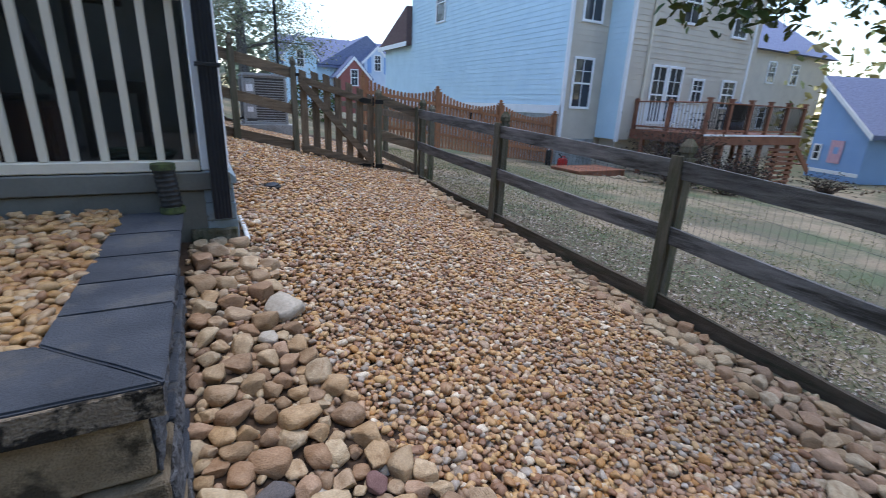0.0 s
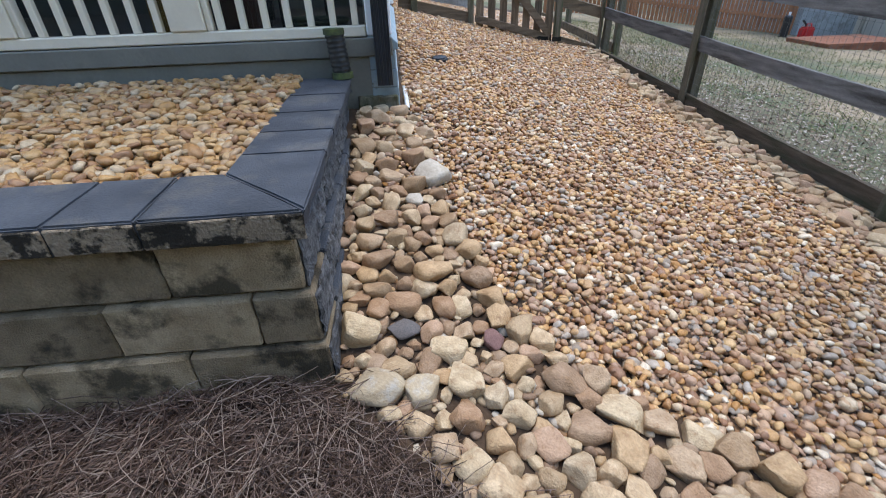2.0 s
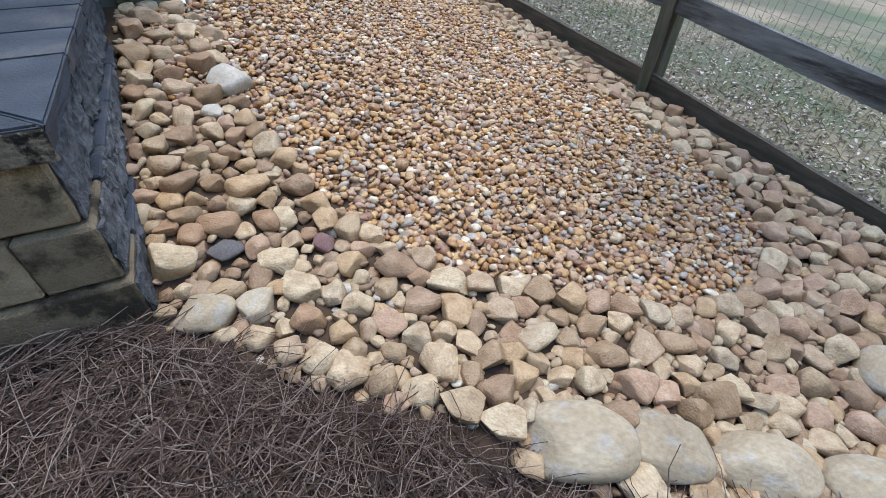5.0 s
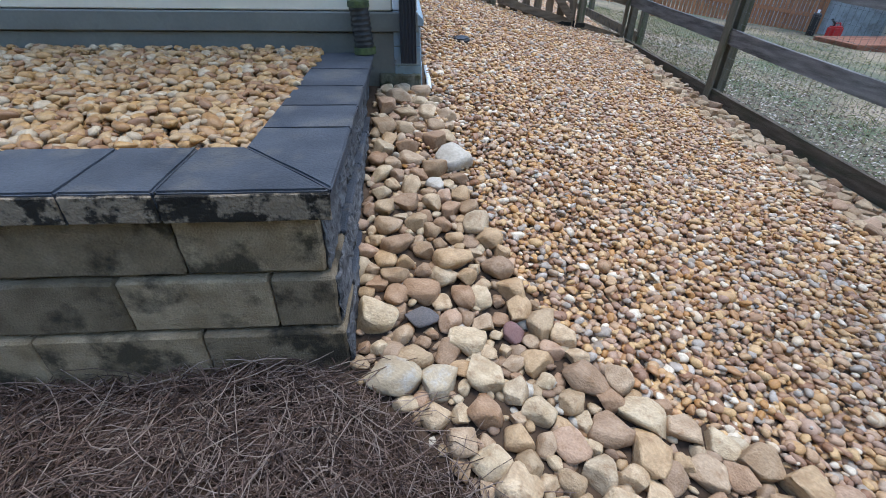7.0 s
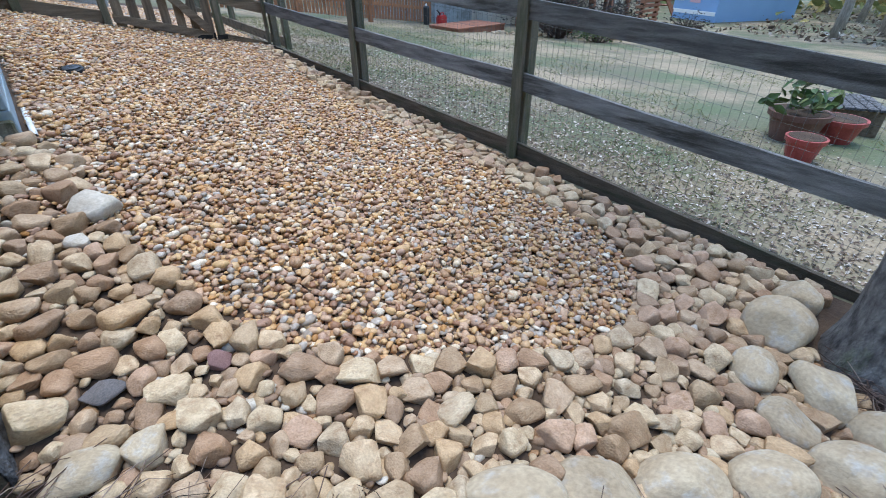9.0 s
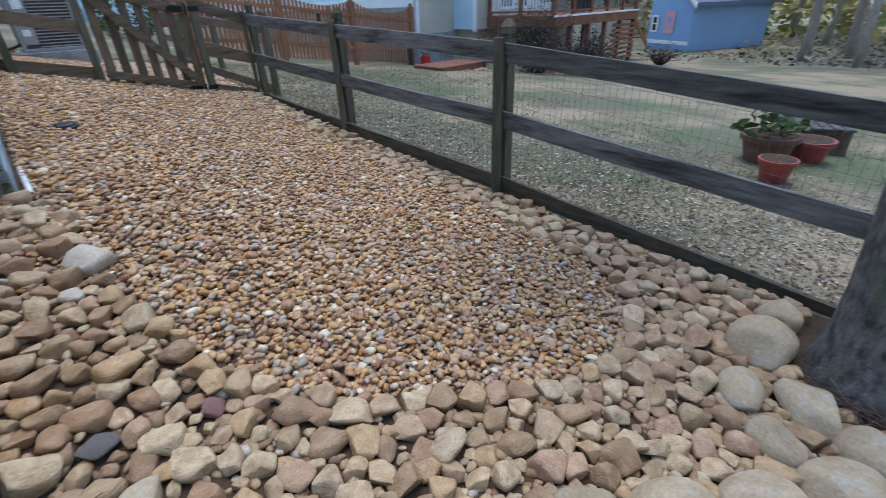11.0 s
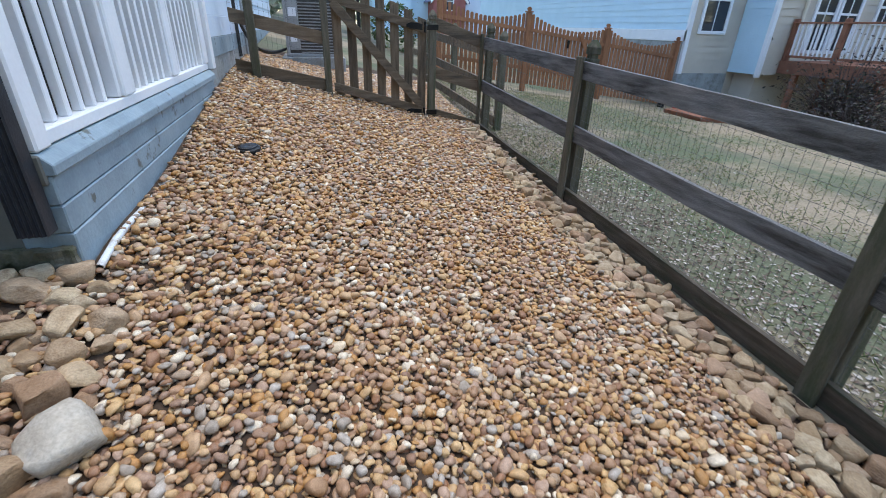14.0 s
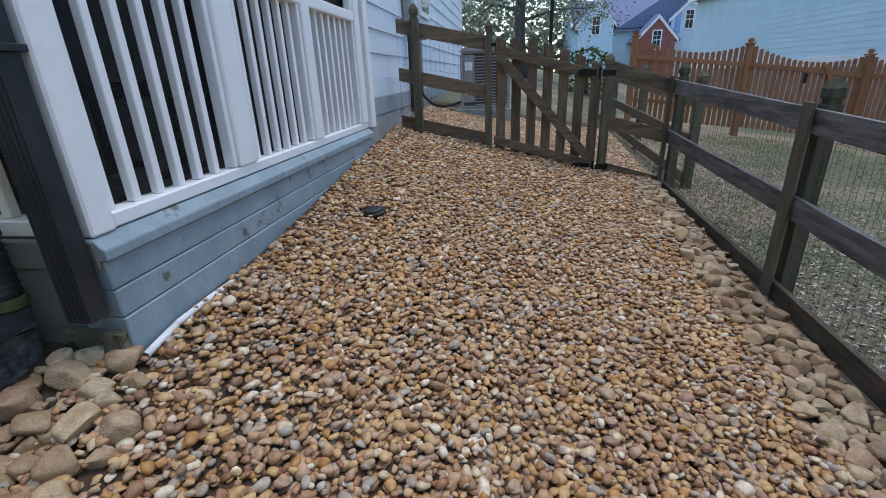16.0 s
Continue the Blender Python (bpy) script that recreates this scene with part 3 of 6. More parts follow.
def corrugated_drain():
    """Short corrugated black pipe that stands on the last cap, its top green with algae."""
    d = thing("drain_pipe", "black corrugated drain pipe stub with algae-green caps", "drain pipe")
    bm = bmesh.new()
    pts, rr = [], []
    for k in range(26):
        pts.append((-0.19 + 0.02 * k / 25, PY - 0.075 - 0.01 * k / 25, 0.86 + 0.22 * (1 - k / 25)))
        rr.append(0.056 if k % 3 else 0.050)
    tube(bm, pts, rr, 20)
    part("pipe", bm, M_BLACK, d, "", True)
    part("top_cap", tube(bmesh.new(), [(-0.191, PY - 0.074, 1.075), (-0.191, PY - 0.074, 1.105)], [0.062, 0.06], 24), M_MOSSBLACK, d, "algae-green rim")
    part("bottom_rim", tube(bmesh.new(), [(-0.169, PY - 0.086, 0.833), (-0.170, PY - 0.085, 0.868)], [0.064, 0.062], 24), M_MOSSBLACK, d, "algae-green rim")


corrugated_drain()


# ---- lap siding ----
def siding(name, a, b, z0, z1, step, mat, parent, out, split=False, label=""):
    """Lap boards on the wall from a to b (plan points), their lower edges pushed out along the unit plan vector out."""
    ax, ay = a
    bx, by = b
    ox, oy = out
    rows = max(1, int(round((z1 - z0) / step)))
    s = (z1 - z0) / rows
    bm = bmesh.new()
    for k in range(rows):
        za, zb = z0 + k * s, z0 + (k + 1) * s
        pts = [(ax, ay, za), (ax + ox * 0.022, ay + oy * 0.022, za), (ax + ox * 0.008, ay + oy * 0.008, zb), (ax, ay, zb)]
        prism(bm, pts, (bx - ax, by - ay, 0))
        if split:
            part(name, bm, mat, parent)
            bm = bmesh.new()
    if not split:
        return part(name, bm, mat, parent, label)
    bm.free()


def side_wall():
    w = tagged(new("wall_house", None), "house side wall of white lap siding over a parged foundation", "wall", kind="structure")
    part("sheathing", bbox(-0.9, PX - 0.04, 6.42, 16.0, 0.3, 6.5), M_SIDING_W, w, "wall core")
    siding("siding_board", (PX - 0.04, 6.36), (PX - 0.04, 16.0), 1.52, 5.6, 0.225, M_SIDING_W, w, (1, 0), True)
    part("starter_board", bbox(PX - 0.04, PX - 0.012, 6.36, 16.0, 1.32, 1.517, 0.004), M_SIDING_W, w, "flat white starter board")
    part("water_table", bbox(PX - 0.04, PX - 0.006, 6.36, 16.0, 1.14, 1.317, 0.004), M_SKIRT, w, "blue-grey painted band")
    part("foundation", bbox(PX - 0.06, PX - 0.016, 6.26, 16.0, 0.4, 1.137, 0.004), M_FOUND, w, "parged concrete foundation")
    part("corner_trim", bbox(PX - 0.16, PX + 0.012, 6.245, 6.37, 1.05, 5.6, 0.006), M_WHITE, w, "white corner board")
    win = part("window_frame", bbox(PX - 0.02, PX + 0.02, 9.2, 10.0, 2.35, 3.7, 0.006), M_WHITE, w, "white window frame")
    part("pane", bbox(PX + 0.021, PX + 0.026, 9.28, 9.92, 2.43, 3.62), M_GLASS, win, "dark glass")
    tagged(w, kind="structure")


side_wall()


# ---- rail fence, along the yard and across to the gate ----
def fence_post_mesh(h, s=0.045):
    bm = box(bmesh.new(), -s, s, -s, s, -0.30, h - 0.14, 0.004)
    box(bm, -s + 0.012, s - 0.012, -s + 0.012, s - 0.012, h - 0.139, h - 0.11, 0.002)
    box(bm, -s, s, -s, s, h - 0.109, h - 0.055, 0.006)
    base = [(-s, -s), (s, -s), (s, s), (-s, s)]
    vs = [bm.verts.new((x, y, h - 0.0545)) for x, y in base]
    tp = [bm.verts.new((x * 0.35, y * 0.35, h)) for x, y in base]
    bm.faces.new(vs[::-1])
    bm.faces.new(tp)
    for k in range(4):
        bm.faces.new((vs[k], vs[(k + 1) % 4], tp[(k + 1) % 4], tp[k]))
    return bm


def wire_panel(p0, p1, height, parent, sag=0.0):
    """Welded wire between two bottom points."""
    p0, p1 = Vector(p0), Vector(p1)
    d = p1 - p0
    n = max(2, int(Vector((d.x, d.y, 0)).length / 0.0508))
    u = Vector((d.x, d.y, 0)).normalized()
    nrm = Vector((-u.y, u.x, 0))
    r = 0.0008
    bm = bmesh.new()
    for k in range(n + 1):
        q = p0 + d * (k / n)
        w = 0.004 * math.sin(k * 1.7)
        beam(bm, q + nrm * w, q + nrm * w + Vector((0, 0, height)), u * r, nrm * r)
    for j in range(int(height / 0.1016) + 1):
        z = Vector((0, 0, min(height, j * 0.1016 + 0.004)))
        beam(bm, p0 + z, p1 + z, nrm * r, Vector((0, 0, r)))
    return part("wire_mesh", bm, M_WIRE, parent, "thin welded wire mesh")


def yard_fence():
    f = thing("rail_fence", "weathered three-board rail fence with wire mesh and capped posts", "fence", "yard fences")
    lines = list(zip(FENCE_Y, FENCE_Z))
    post = fence_post_mesh(1.34)
    post_ob = None
    for y, z in lines:
        g = z - 0.12
        m = pose(FX + 0.075, y, g + 0.02, 0, 0, 2.0 * math.sin(y * 5))
        if post_ob is None:
            post_ob = part("post", post, M_POST, f, "mossy post with a notched cap")
            post_ob.matrix_basis = m
        else:
            piece("post", post_ob.data, f, m)["label"] = "mossy post with a notched cap"
        bm = beam(bmesh.new(), (FX - 0.034, y, g - 0.06), (FX - 0.034, y, z + 1.115), (0, 0.052, 0), (0.010, 0, 0), 0.003)
        part("cover_board", bm, M_POST, f)
    for k, ((y0, z0), (y1, z1)) in enumerate(zip(lines, lines[1:])):
        for j, (off, sag) in enumerate(((1.08, 0.0), (0.565, 0.01), (0.0, 0.0))):
            h = 0.068
            bm = bmesh.new()
            steps = 8
            rows = []
            for i in range(steps + 1):
                t = i / steps
                y = y0 + (y1 - y0) * t + (0.003 if i == 0 else -0.003 if i == steps else 0)
                z = z0 + (z1 - z0) * t + off - h - sag * 4 * t * (1 - t)
                x = FX + 0.005 * noise.noise(Vector((k * 3.1 + j, t * 3, 0)))
                e = 0.006 * noise.noise(Vector((t * 9, j * 4.0, k)))
                rows.append([bm.verts.new(q) for q in ((x - 0.017, y, z - h + e), (x + 0.017, y, z - h + e), (x + 0.017, y, z + h + e * 0.5), (x - 0.017, y, z + h + e * 0.5))])
            for a, b in zip(rows, rows[1:]):
                for q in range(4):
                    bm.faces.new((a[q], a[(q + 1) % 4], b[(q + 1) % 4], b[q]))
            bm.faces.new(rows[0])
            bm.faces.new(rows[-1][::-1])
            bmesh.ops.recalc_face_normals(bm, faces=bm.faces[:])
            part("rail", bm, M_FENCE if j < 2 else M_FENCE_LOW, f)
        wire_panel((FX + 0.022, y0 + 0.06, z0 - 0.10), (FX + 0.022, y1 - 0.06, z1 - 0.10), 1.13, f)


yard_fence()


def gate_line(x):
    """Top edge of the bottom board across the side yard."""
    return float(np.interp(x, (0.2, 1.3, 2.5, 3.25), (1.09, 0.85, 0.53, 0.30)))


GY = 7.2


def cross_fence():
    f = thing("rail_fence", "brown rail fence panels beside the gate with wire mesh", "fence", "yard fences")
    for x, top, s in ((0.465, 2.24, 0.045), (1.275, 2.04, 0.04), (2.575, 1.66, 0.045)):
        g = gate_line(x) - 0.24
        ob = part("post", fence_post_mesh(top - g, s), M_POST, f, "mossy post with a pointed cap")
        ob.location = (x, GY + (-0.03 if x < 1 else 0.02), g)
    spans = [(0.245, 1.25), (2.60, 3.22)]
    for a, b in spans:
        for off in (1.03, 0.525, 0.0):
            za, zb = gate_line(a) + off - 0.07, gate_line(b) + off - 0.07
            if a > 2:
                za, zb = za + (0.06 if off > 0.9 else 0.0), zb + (0.05 if off > 0.9 else 0.02)
            yb = GY + 0.034
            part("rail", beam(bmesh.new(), (a, yb, za), (b, yb, zb), (0, 0.017, 0), (0, 0, 0.072), 0.003), M_FENCE_X, f)
        wire_panel((a, GY + 0.056, gate_line(a) - 0.14), (b, GY + 0.056, gate_line(b) - 0.14), 1.12, f)


cross_fence()


def gate():
    g = thing("gate", "brown wooden picket gate with diagonal brace, closed", "gate")
    xs = [1.36 + 0.172 * k for k in range(7)]
    for k, x in enumerate(xs):
        w = 0.053
        t = (k / 6)
        crown = 0.06 * math.sin(math.pi * min(1, t * 1.05)) + (0.0 if k < 6 else -0.02)
        z0, z1 = gate_line(x + w) - 0.22, gate_line(x + w) + 1.06 + crown
        sl = -0.035
        bm = prism(bmesh.new(), [(x, GY + 0.022, z0), (x + 2 * w, GY + 0.022, z0 - 0.02), (x + 2 * w, GY + 0.022, z1 + sl), (x, GY + 0.022, z1)], (0, 0.02, 0))
        bmesh.ops.bevel(bm, geom=list(bm.edges), offset=0.003, segments=1, affect='EDGES')
        part("picket", bm, M_PICKET, g)
    for off in (0.97, 0.0):
        za, zb = gate_line(1.34) + off - 0.06, gate_line(2.46) + off - 0.06
        part("gate_rail", beam(bmesh.new(), (1.34, GY + 0.002, za), (2.46, GY + 0.002, zb), (0, 0.017, 0), (0, 0, 0.05), 0.003), M_FENCE_X, g)
    part("brace", beam(bmesh.new(), (1.37, GY - 0.034, gate_line(1.34) + 0.86), (2.42, GY - 0.034, gate_line(2.46) + 0.02), (0, 0.016, 0), (0.036, 0, 0.034), 0.003), M_FENCE_X, g)
    # black strap hinges
    for off in (0.93, -0.08):
        z = gate_line(2.46) + off
        bm = prism(bmesh.new(), [(2.24, GY - 0.020, z + 0.03), (2.30, GY - 0.020, z + 0.05), (2.44, GY - 0.020, z + 0.035), (2.44, GY - 0.020, z - 0.035), (2.30, GY - 0.020, z - 0.02), (2.24, GY - 0.020, z)], (0, 0.006, 0))
        h = part("hinge", bm, M_IRON, g, "black iron strap hinge")
        part("knuckle", tube(bmesh.new(), [(2.475, GY - 0.022, z - 0.06), (2.475, GY - 0.022, z + 0.06)], 0.014, 10), M_IRON, h)
        part("leaf", bbox(2.50, 2.64, GY - 0.034, GY - 0.027, z - 0.03, z + 0.03, 0.002), M_IRON, h)
    part("latch", bbox(1.30, 1.36, GY - 0.03, GY - 0.012, gate_line(1.3) + 0.93, gate_line(1.3) + 0.97, 0.003), M_IRON, g, "small iron latch")


gate()


def far_rail_fence():
    """The neighbours' side of the lot line beyond the gate corner."""
    f = thing("rail_fence", "brown two-board rail fence running on past the gate", "fence", "yard fences")
    x = FX + 0.28
    ys = (7.32, 9.6, 11.6, 13.4)
    for y in ys:
        ob = part("post", fence_post_mesh(1.30), M_POST, f, "mossy capped post")
        ob.location = (x + 0.05, y, lz(x, y) - 0.02)
    for a, b in zip(ys, ys[1:]):
        for off in (1.0, 0.55, 0.12):
            part("rail", beam(bmesh.new(), (x, a + 0.003, lz(x, a) + off), (x, b - 0.003, lz(x, b) + off), (0.017, 0, 0), (0, 0, 0.068), 0.003), M_FENCE_X, f)


far_rail_fence()

# ---- neighbouring house ----
def window(parent, cx, cz, w, h, plane, out, grid=(2, 2), label="white-framed window with dark panes"):
    """A sash window on a wall: centre along the wall, plane coordinate, out = '-y' or '-x'."""
    def b(u0, u1, z0, z1, d0, d1, bev=0.0):
        if out == '-y':
            return bbox(u0, u1, plane - d1, plane - d0, z0, z1, bev)
        return bbox(plane - d1, plane - d0, u0, u1, z0, z1, bev)
    t = 0.09
    x0, x1, z0, z1 = cx - w / 2, cx + w / 2, cz - h / 2, cz + h / 2
    win = part("window", b(x0, x1, z0, z0 + t, 0.0, 0.06, 0.006), M_WHITE, parent, label)
    part("frame", b(x0, x1, z1 - t, z1, 0.0, 0.06, 0.006), M_WHITE, win)
    part("frame", b(x0, x0 + t, z0 + t, z1 - t, 0.0, 0.06, 0.006), M_WHITE, win)
    part("frame", b(x1 - t, x1, z0 + t, z1 - t, 0.0, 0.06, 0.006), M_WHITE, win)
    part("rail", b(x0 + t, x1 - t, cz - 0.03, cz + 0.03, 0.0, 0.05), M_WHITE, win)
    for za, zb in ((z0 + t, cz - 0.03), (cz + 0.03, z1 - t)):
        part("pane", b(x0 + t, x1 - t, za, zb, 0.0, 0.02), M_GLASS, win, "dark glass")
        for k in range(1, grid[0]):
            u = x0 + t + (w - 2 * t) * k / grid[0]
            part("muntin", b(u - 0.012, u + 0.012, za, zb, 0.02, 0.035), M_WHITE, win)
        if grid[1] > 1 and za > cz:
            part("muntin", b(x0 + t, x1 - t, (za + zb) / 2 - 0.012, (za + zb) / 2 + 0.012, 0.022, 0.033), M_WHITE, win)
    return win


def neighbour_house():
    h = thing("house", "two-storey house, lap siding tinted pale blue and beige for cool and warm light", "house", "neighbouring houses")
    NX, NY, BY = 11.8, 13.4, 12.3
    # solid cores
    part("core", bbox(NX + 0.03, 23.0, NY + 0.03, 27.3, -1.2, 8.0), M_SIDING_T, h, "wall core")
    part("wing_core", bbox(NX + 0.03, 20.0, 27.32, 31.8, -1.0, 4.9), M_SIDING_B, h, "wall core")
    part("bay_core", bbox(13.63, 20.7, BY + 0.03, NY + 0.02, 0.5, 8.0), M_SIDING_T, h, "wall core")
    # siding colour follows facing: skylight blue on the sides, warm light on the rear
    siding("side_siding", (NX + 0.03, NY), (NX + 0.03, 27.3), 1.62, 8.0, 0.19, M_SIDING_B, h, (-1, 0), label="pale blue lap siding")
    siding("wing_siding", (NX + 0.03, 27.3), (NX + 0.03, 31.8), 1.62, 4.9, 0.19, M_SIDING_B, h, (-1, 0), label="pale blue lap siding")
    part("skirt", bbox(NX - 0.02, NX + 0.03, NY, 31.8, 1.30, 1.616, 0.01), M_WHITE, h, "white skirt board")
    part("foundation", bbox(NX + 0.0, NX + 0.03, NY + 0.0, 31.8, -1.0, 1.297), M_FOUND, h, "pale foundation")
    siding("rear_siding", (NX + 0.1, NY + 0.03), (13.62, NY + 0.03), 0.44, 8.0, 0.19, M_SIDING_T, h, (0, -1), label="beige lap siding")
    part("foundation", bbox(NX + 0.03, 13.62, NY + 0.0, NY + 0.03, -1.2, 0.437), M_FOUND, h, "pale foundation")
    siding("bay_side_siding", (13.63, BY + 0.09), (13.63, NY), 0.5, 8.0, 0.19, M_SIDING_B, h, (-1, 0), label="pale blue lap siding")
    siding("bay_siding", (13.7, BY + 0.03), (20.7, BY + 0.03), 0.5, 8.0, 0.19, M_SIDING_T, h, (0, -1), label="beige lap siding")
    for x, y in ((NX, NY), (13.59, BY), (20.66, BY)):
        part("corner_board", bbox(x - 0.02, x + 0.11, y - 0.025, y + 0.09, 0.42, 8.0, 0.008), M_WHITE, h, "white corner board")
    part("bay_support", bbox(13.9, 20.6, BY + 0.3, NY, -1.2, 0.49), M_SIDING_T, h)
    part("downpipe", tube(bmesh.new(), [(14.55, BY - 0.05, 0.6), (14.55, BY - 0.05, 8.0)], 0.045, 8), M_TRIM_WARMLIT, h, "beige downpipe")
    window(h, 12.62, 2.42, 0.98, 1.80, NY + 0.008, '-y')
    window(h, 12.75, 5.35, 0.98, 1.80, NY + 0.008, '-y')
    window(h, 23.5, 6.5, 1.1, 1.9, NX + 0.01, '-x', (1, 1))
    for x, z, w, hh in ((15.35, 2.15, 0.85, 2.1), (16.25, 2.15, 0.85, 2.1), (17.65, 2.38, 0.75, 0.95), (19.65, 2.33, 0.95, 1.15), (16.5, 5.4, 1.0, 1.5), (19.6, 5.2, 1.0, 1.5)):
        window(h, x, z, w, hh, BY + 0.008, '-y')
    # roofs
    part("roof", prism(bmesh.new(), [(NX - 0.4, 12.0, 8.0), (23.4, 12.0, 8.0), (17.4, 12.0, 11.2)], (0, 15.4, 0)), M_ROOF, h, "dark shingle roof")
    part("wing_roof", prism(bmesh.new(), [(NX - 0.35, 27.32, 6.9), (NX - 0.35, 32.2, 4.95), (NX - 0.35, 32.2, 4.8), (NX - 0.35, 27.32, 4.8)], (8.5, 0, 0)), M_ROOF_R, h, "brown shingle roof")
    part("fascia", bbox(NX - 0.40, NX - 0.352, 27.32, 32.2, 4.72, 4.98, 0.01), M_WHITE, h, "white fascia")
    return h


neighbour_house()


def raised_deck():
    d = thing("raised_deck", "raised red-brown wooden deck with railing and posts", "deck")
    x0, x1, y0, y1, z = 14.3, 20.1, 9.4, 12.28, 0.90
    part("deck_floor", bbox(x0, x1, y0, y1, z - 0.04, z, 0.005), M_DECK, d)
    part("rim_joist", bbox(x0, x1, y0 - 0.045, y0 - 0.003, z - 0.34, z - 0.0, 0.006), M_DECK, d)
    part("rim_joist", bbox(x0 - 0.045, x0 - 0.003, y0, y1, z - 0.34, z - 0.0, 0.006), M_DECK, d)
    part("rim_cap", bbox(x0 - 0.06, x1, y0 - 0.075, y0 - 0.047, z - 0.05, z + 0.01, 0.003), M_WHITE, d, "pale edge strip")
    for k in range(6):
        x = x0 + 0.06 + (x1 - x0 - 0.12) * k / 5
        p = part("rail_post", bbox(x - 0.06, x + 0.06, y0 - 0.01, y0 + 0.11, z + 0.001, z + 1.08, 0.01), M_DECK, d)
        part("post_cap", prism(bmesh.new(), [(x - 0.08, y0 - 0.03, z + 1.083), (x + 0.08, y0 - 0.03, z + 1.083), (x + 0.08, y0 + 0.13, z + 1.083), (x - 0.08, y0 + 0.13, z + 1.083)], (0, 0, 0.05)), M_DECK, p)
        g = lz(x, y0)
        part("support_post", bbox(x - 0.07, x + 0.07, y0 + 0.02, y0 + 0.16, g - 0.1, z - 0.345, 0.01), M_DECK, d)
        part("support_post", bbox(x - 0.07, x + 0.07, y1 - 0.6, y1 - 0.46, lz(x, y1) - 0.1, z - 0.045, 0.01), M_DECK, d)
    for k in (1, 2):
        y = y0 + 0.05 + (y1 - y0 - 0.1) * k / 2
        part("rail_post", bbox(x0, x0 + 0.12, y - 0.06, y + 0.06, z + 0.001, z + 1.08, 0.01), M_DECK, d)
    part("top_rail", bbox(x0 - 0.02, x1, y0 - 0.02, y0 + 0.12, z + 0.96, z + 1.0, 0.006), M_DECK, d)
    part("low_rail", bbox(x0 + 0.1, x1, y0 + 0.03, y0 + 0.07, z + 0.09, z + 0.15, 0.004), M_DECK, d)
    part("top_rail", bbox(x0 - 0.02, x0 + 0.12, y0 + 0.125, y1, z + 0.96, z + 1.0, 0.006), M_DECK, d)
    part("low_rail", bbox(x0 + 0.03, x0 + 0.07, y0 + 0.12, y1, z + 0.09, z + 0.15, 0.004), M_DECK, d)
    first = part("baluster", bbox(-0.012, 0.012, -0.012, 0.012, z + 0.15, z + 0.96), M_IRON, d, "black metal baluster")
    first.location = (x0 + 0.25, y0 + 0.05, 0)
    n = 44
    for k in range(1, n):
        piece("baluster", first.data, d, pose(x0 + 0.25 + (x1 - x0 - 0.3) * k / n, y0 + 0.05, 0))["label"] = "black metal baluster"
    fw = part("baluster", bbox(-0.018, 0.018, -0.018, 0.018, z + 0.15, z + 0.96), M_WHITE, d, "white baluster")
    fw.location = (x0 + 0.05, y0 + 0.25, 0)
    for k in range(1, 20):
        piece("baluster", fw.data, d, pose(x0 + 0.05, y0 + 0.25 + (y1 - y0 - 0.3) * k / 20, 0))["label"] = "white baluster"
    for k in range(8):
        za = lz(19, y0) + 0.12 + 0.17 * k
        part("slat", bbox(18.2, x1, y0 - 0.03, y0 - 0.006, za, za + 0.10, 0.003), M_DECK, d)
    # stairs at the end
    for k in range(6):
        part("stair_tread", bbox(x1 + 0.02 + 0.27 * k, x1 + 0.30 + 0.27 * k, y0 + 0.2, y0 + 1.3, z - 0.22 - 0.19 * k, z - 0.18 - 0.19 * k, 0.005), M_DECK, d)
    part("stringer", beam(bmesh.new(), (x1 + 0.02, y0 + 0.17, z - 0.25), (x1 + 1.65, y0 + 0.17, z - 1.42), (0, 0.02, 0), (0, 0, 0.12)), M_DECK, d)
    return z


DECK_Z = raised_deck()


def deck_chair(x, y, rz):
    c = thing("deck_chair", "dark metal patio chair on the raised deck", "chair", "chairs on the deck")
    part("seat", bbox(-0.25, 0.25, -0.25, 0.25, 0.40, 0.45, 0.02, 2), M_BLACK, c)
    part("backrest", beam(bmesh.new(), (0, 0.26, 0.46), (0, 0.36, 1.0), (0.25, 0, 0), (0, 0.018, 0), 0.01), M_BLACK, c)
    for sx in (-0.22, 0.22):
        for sy in (-0.22, 0.22):
            part("leg", tube(bmesh.new(), [(sx, sy, 0.0), (sx, sy, 0.40)], 0.016, 8), M_BLACK, c)
        part("armrest", bbox(sx - 0.025, sx + 0.025, -0.22, 0.26, 0.63, 0.655, 0.006), M_BLACK, c)
        part("arm_post", tube(bmesh.new(), [(sx, -0.2, 0.45), (sx, -0.2, 0.63)], 0.012, 6), M_BLACK, c)
    c.matrix_basis = pose(x, y, DECK_Z, 0, 0, rz)
    return c


deck_chair(15.6, 10.6, 200)
deck_chair(16.9, 10.3, 165)
deck_chair(17.9, 10.7, 190)


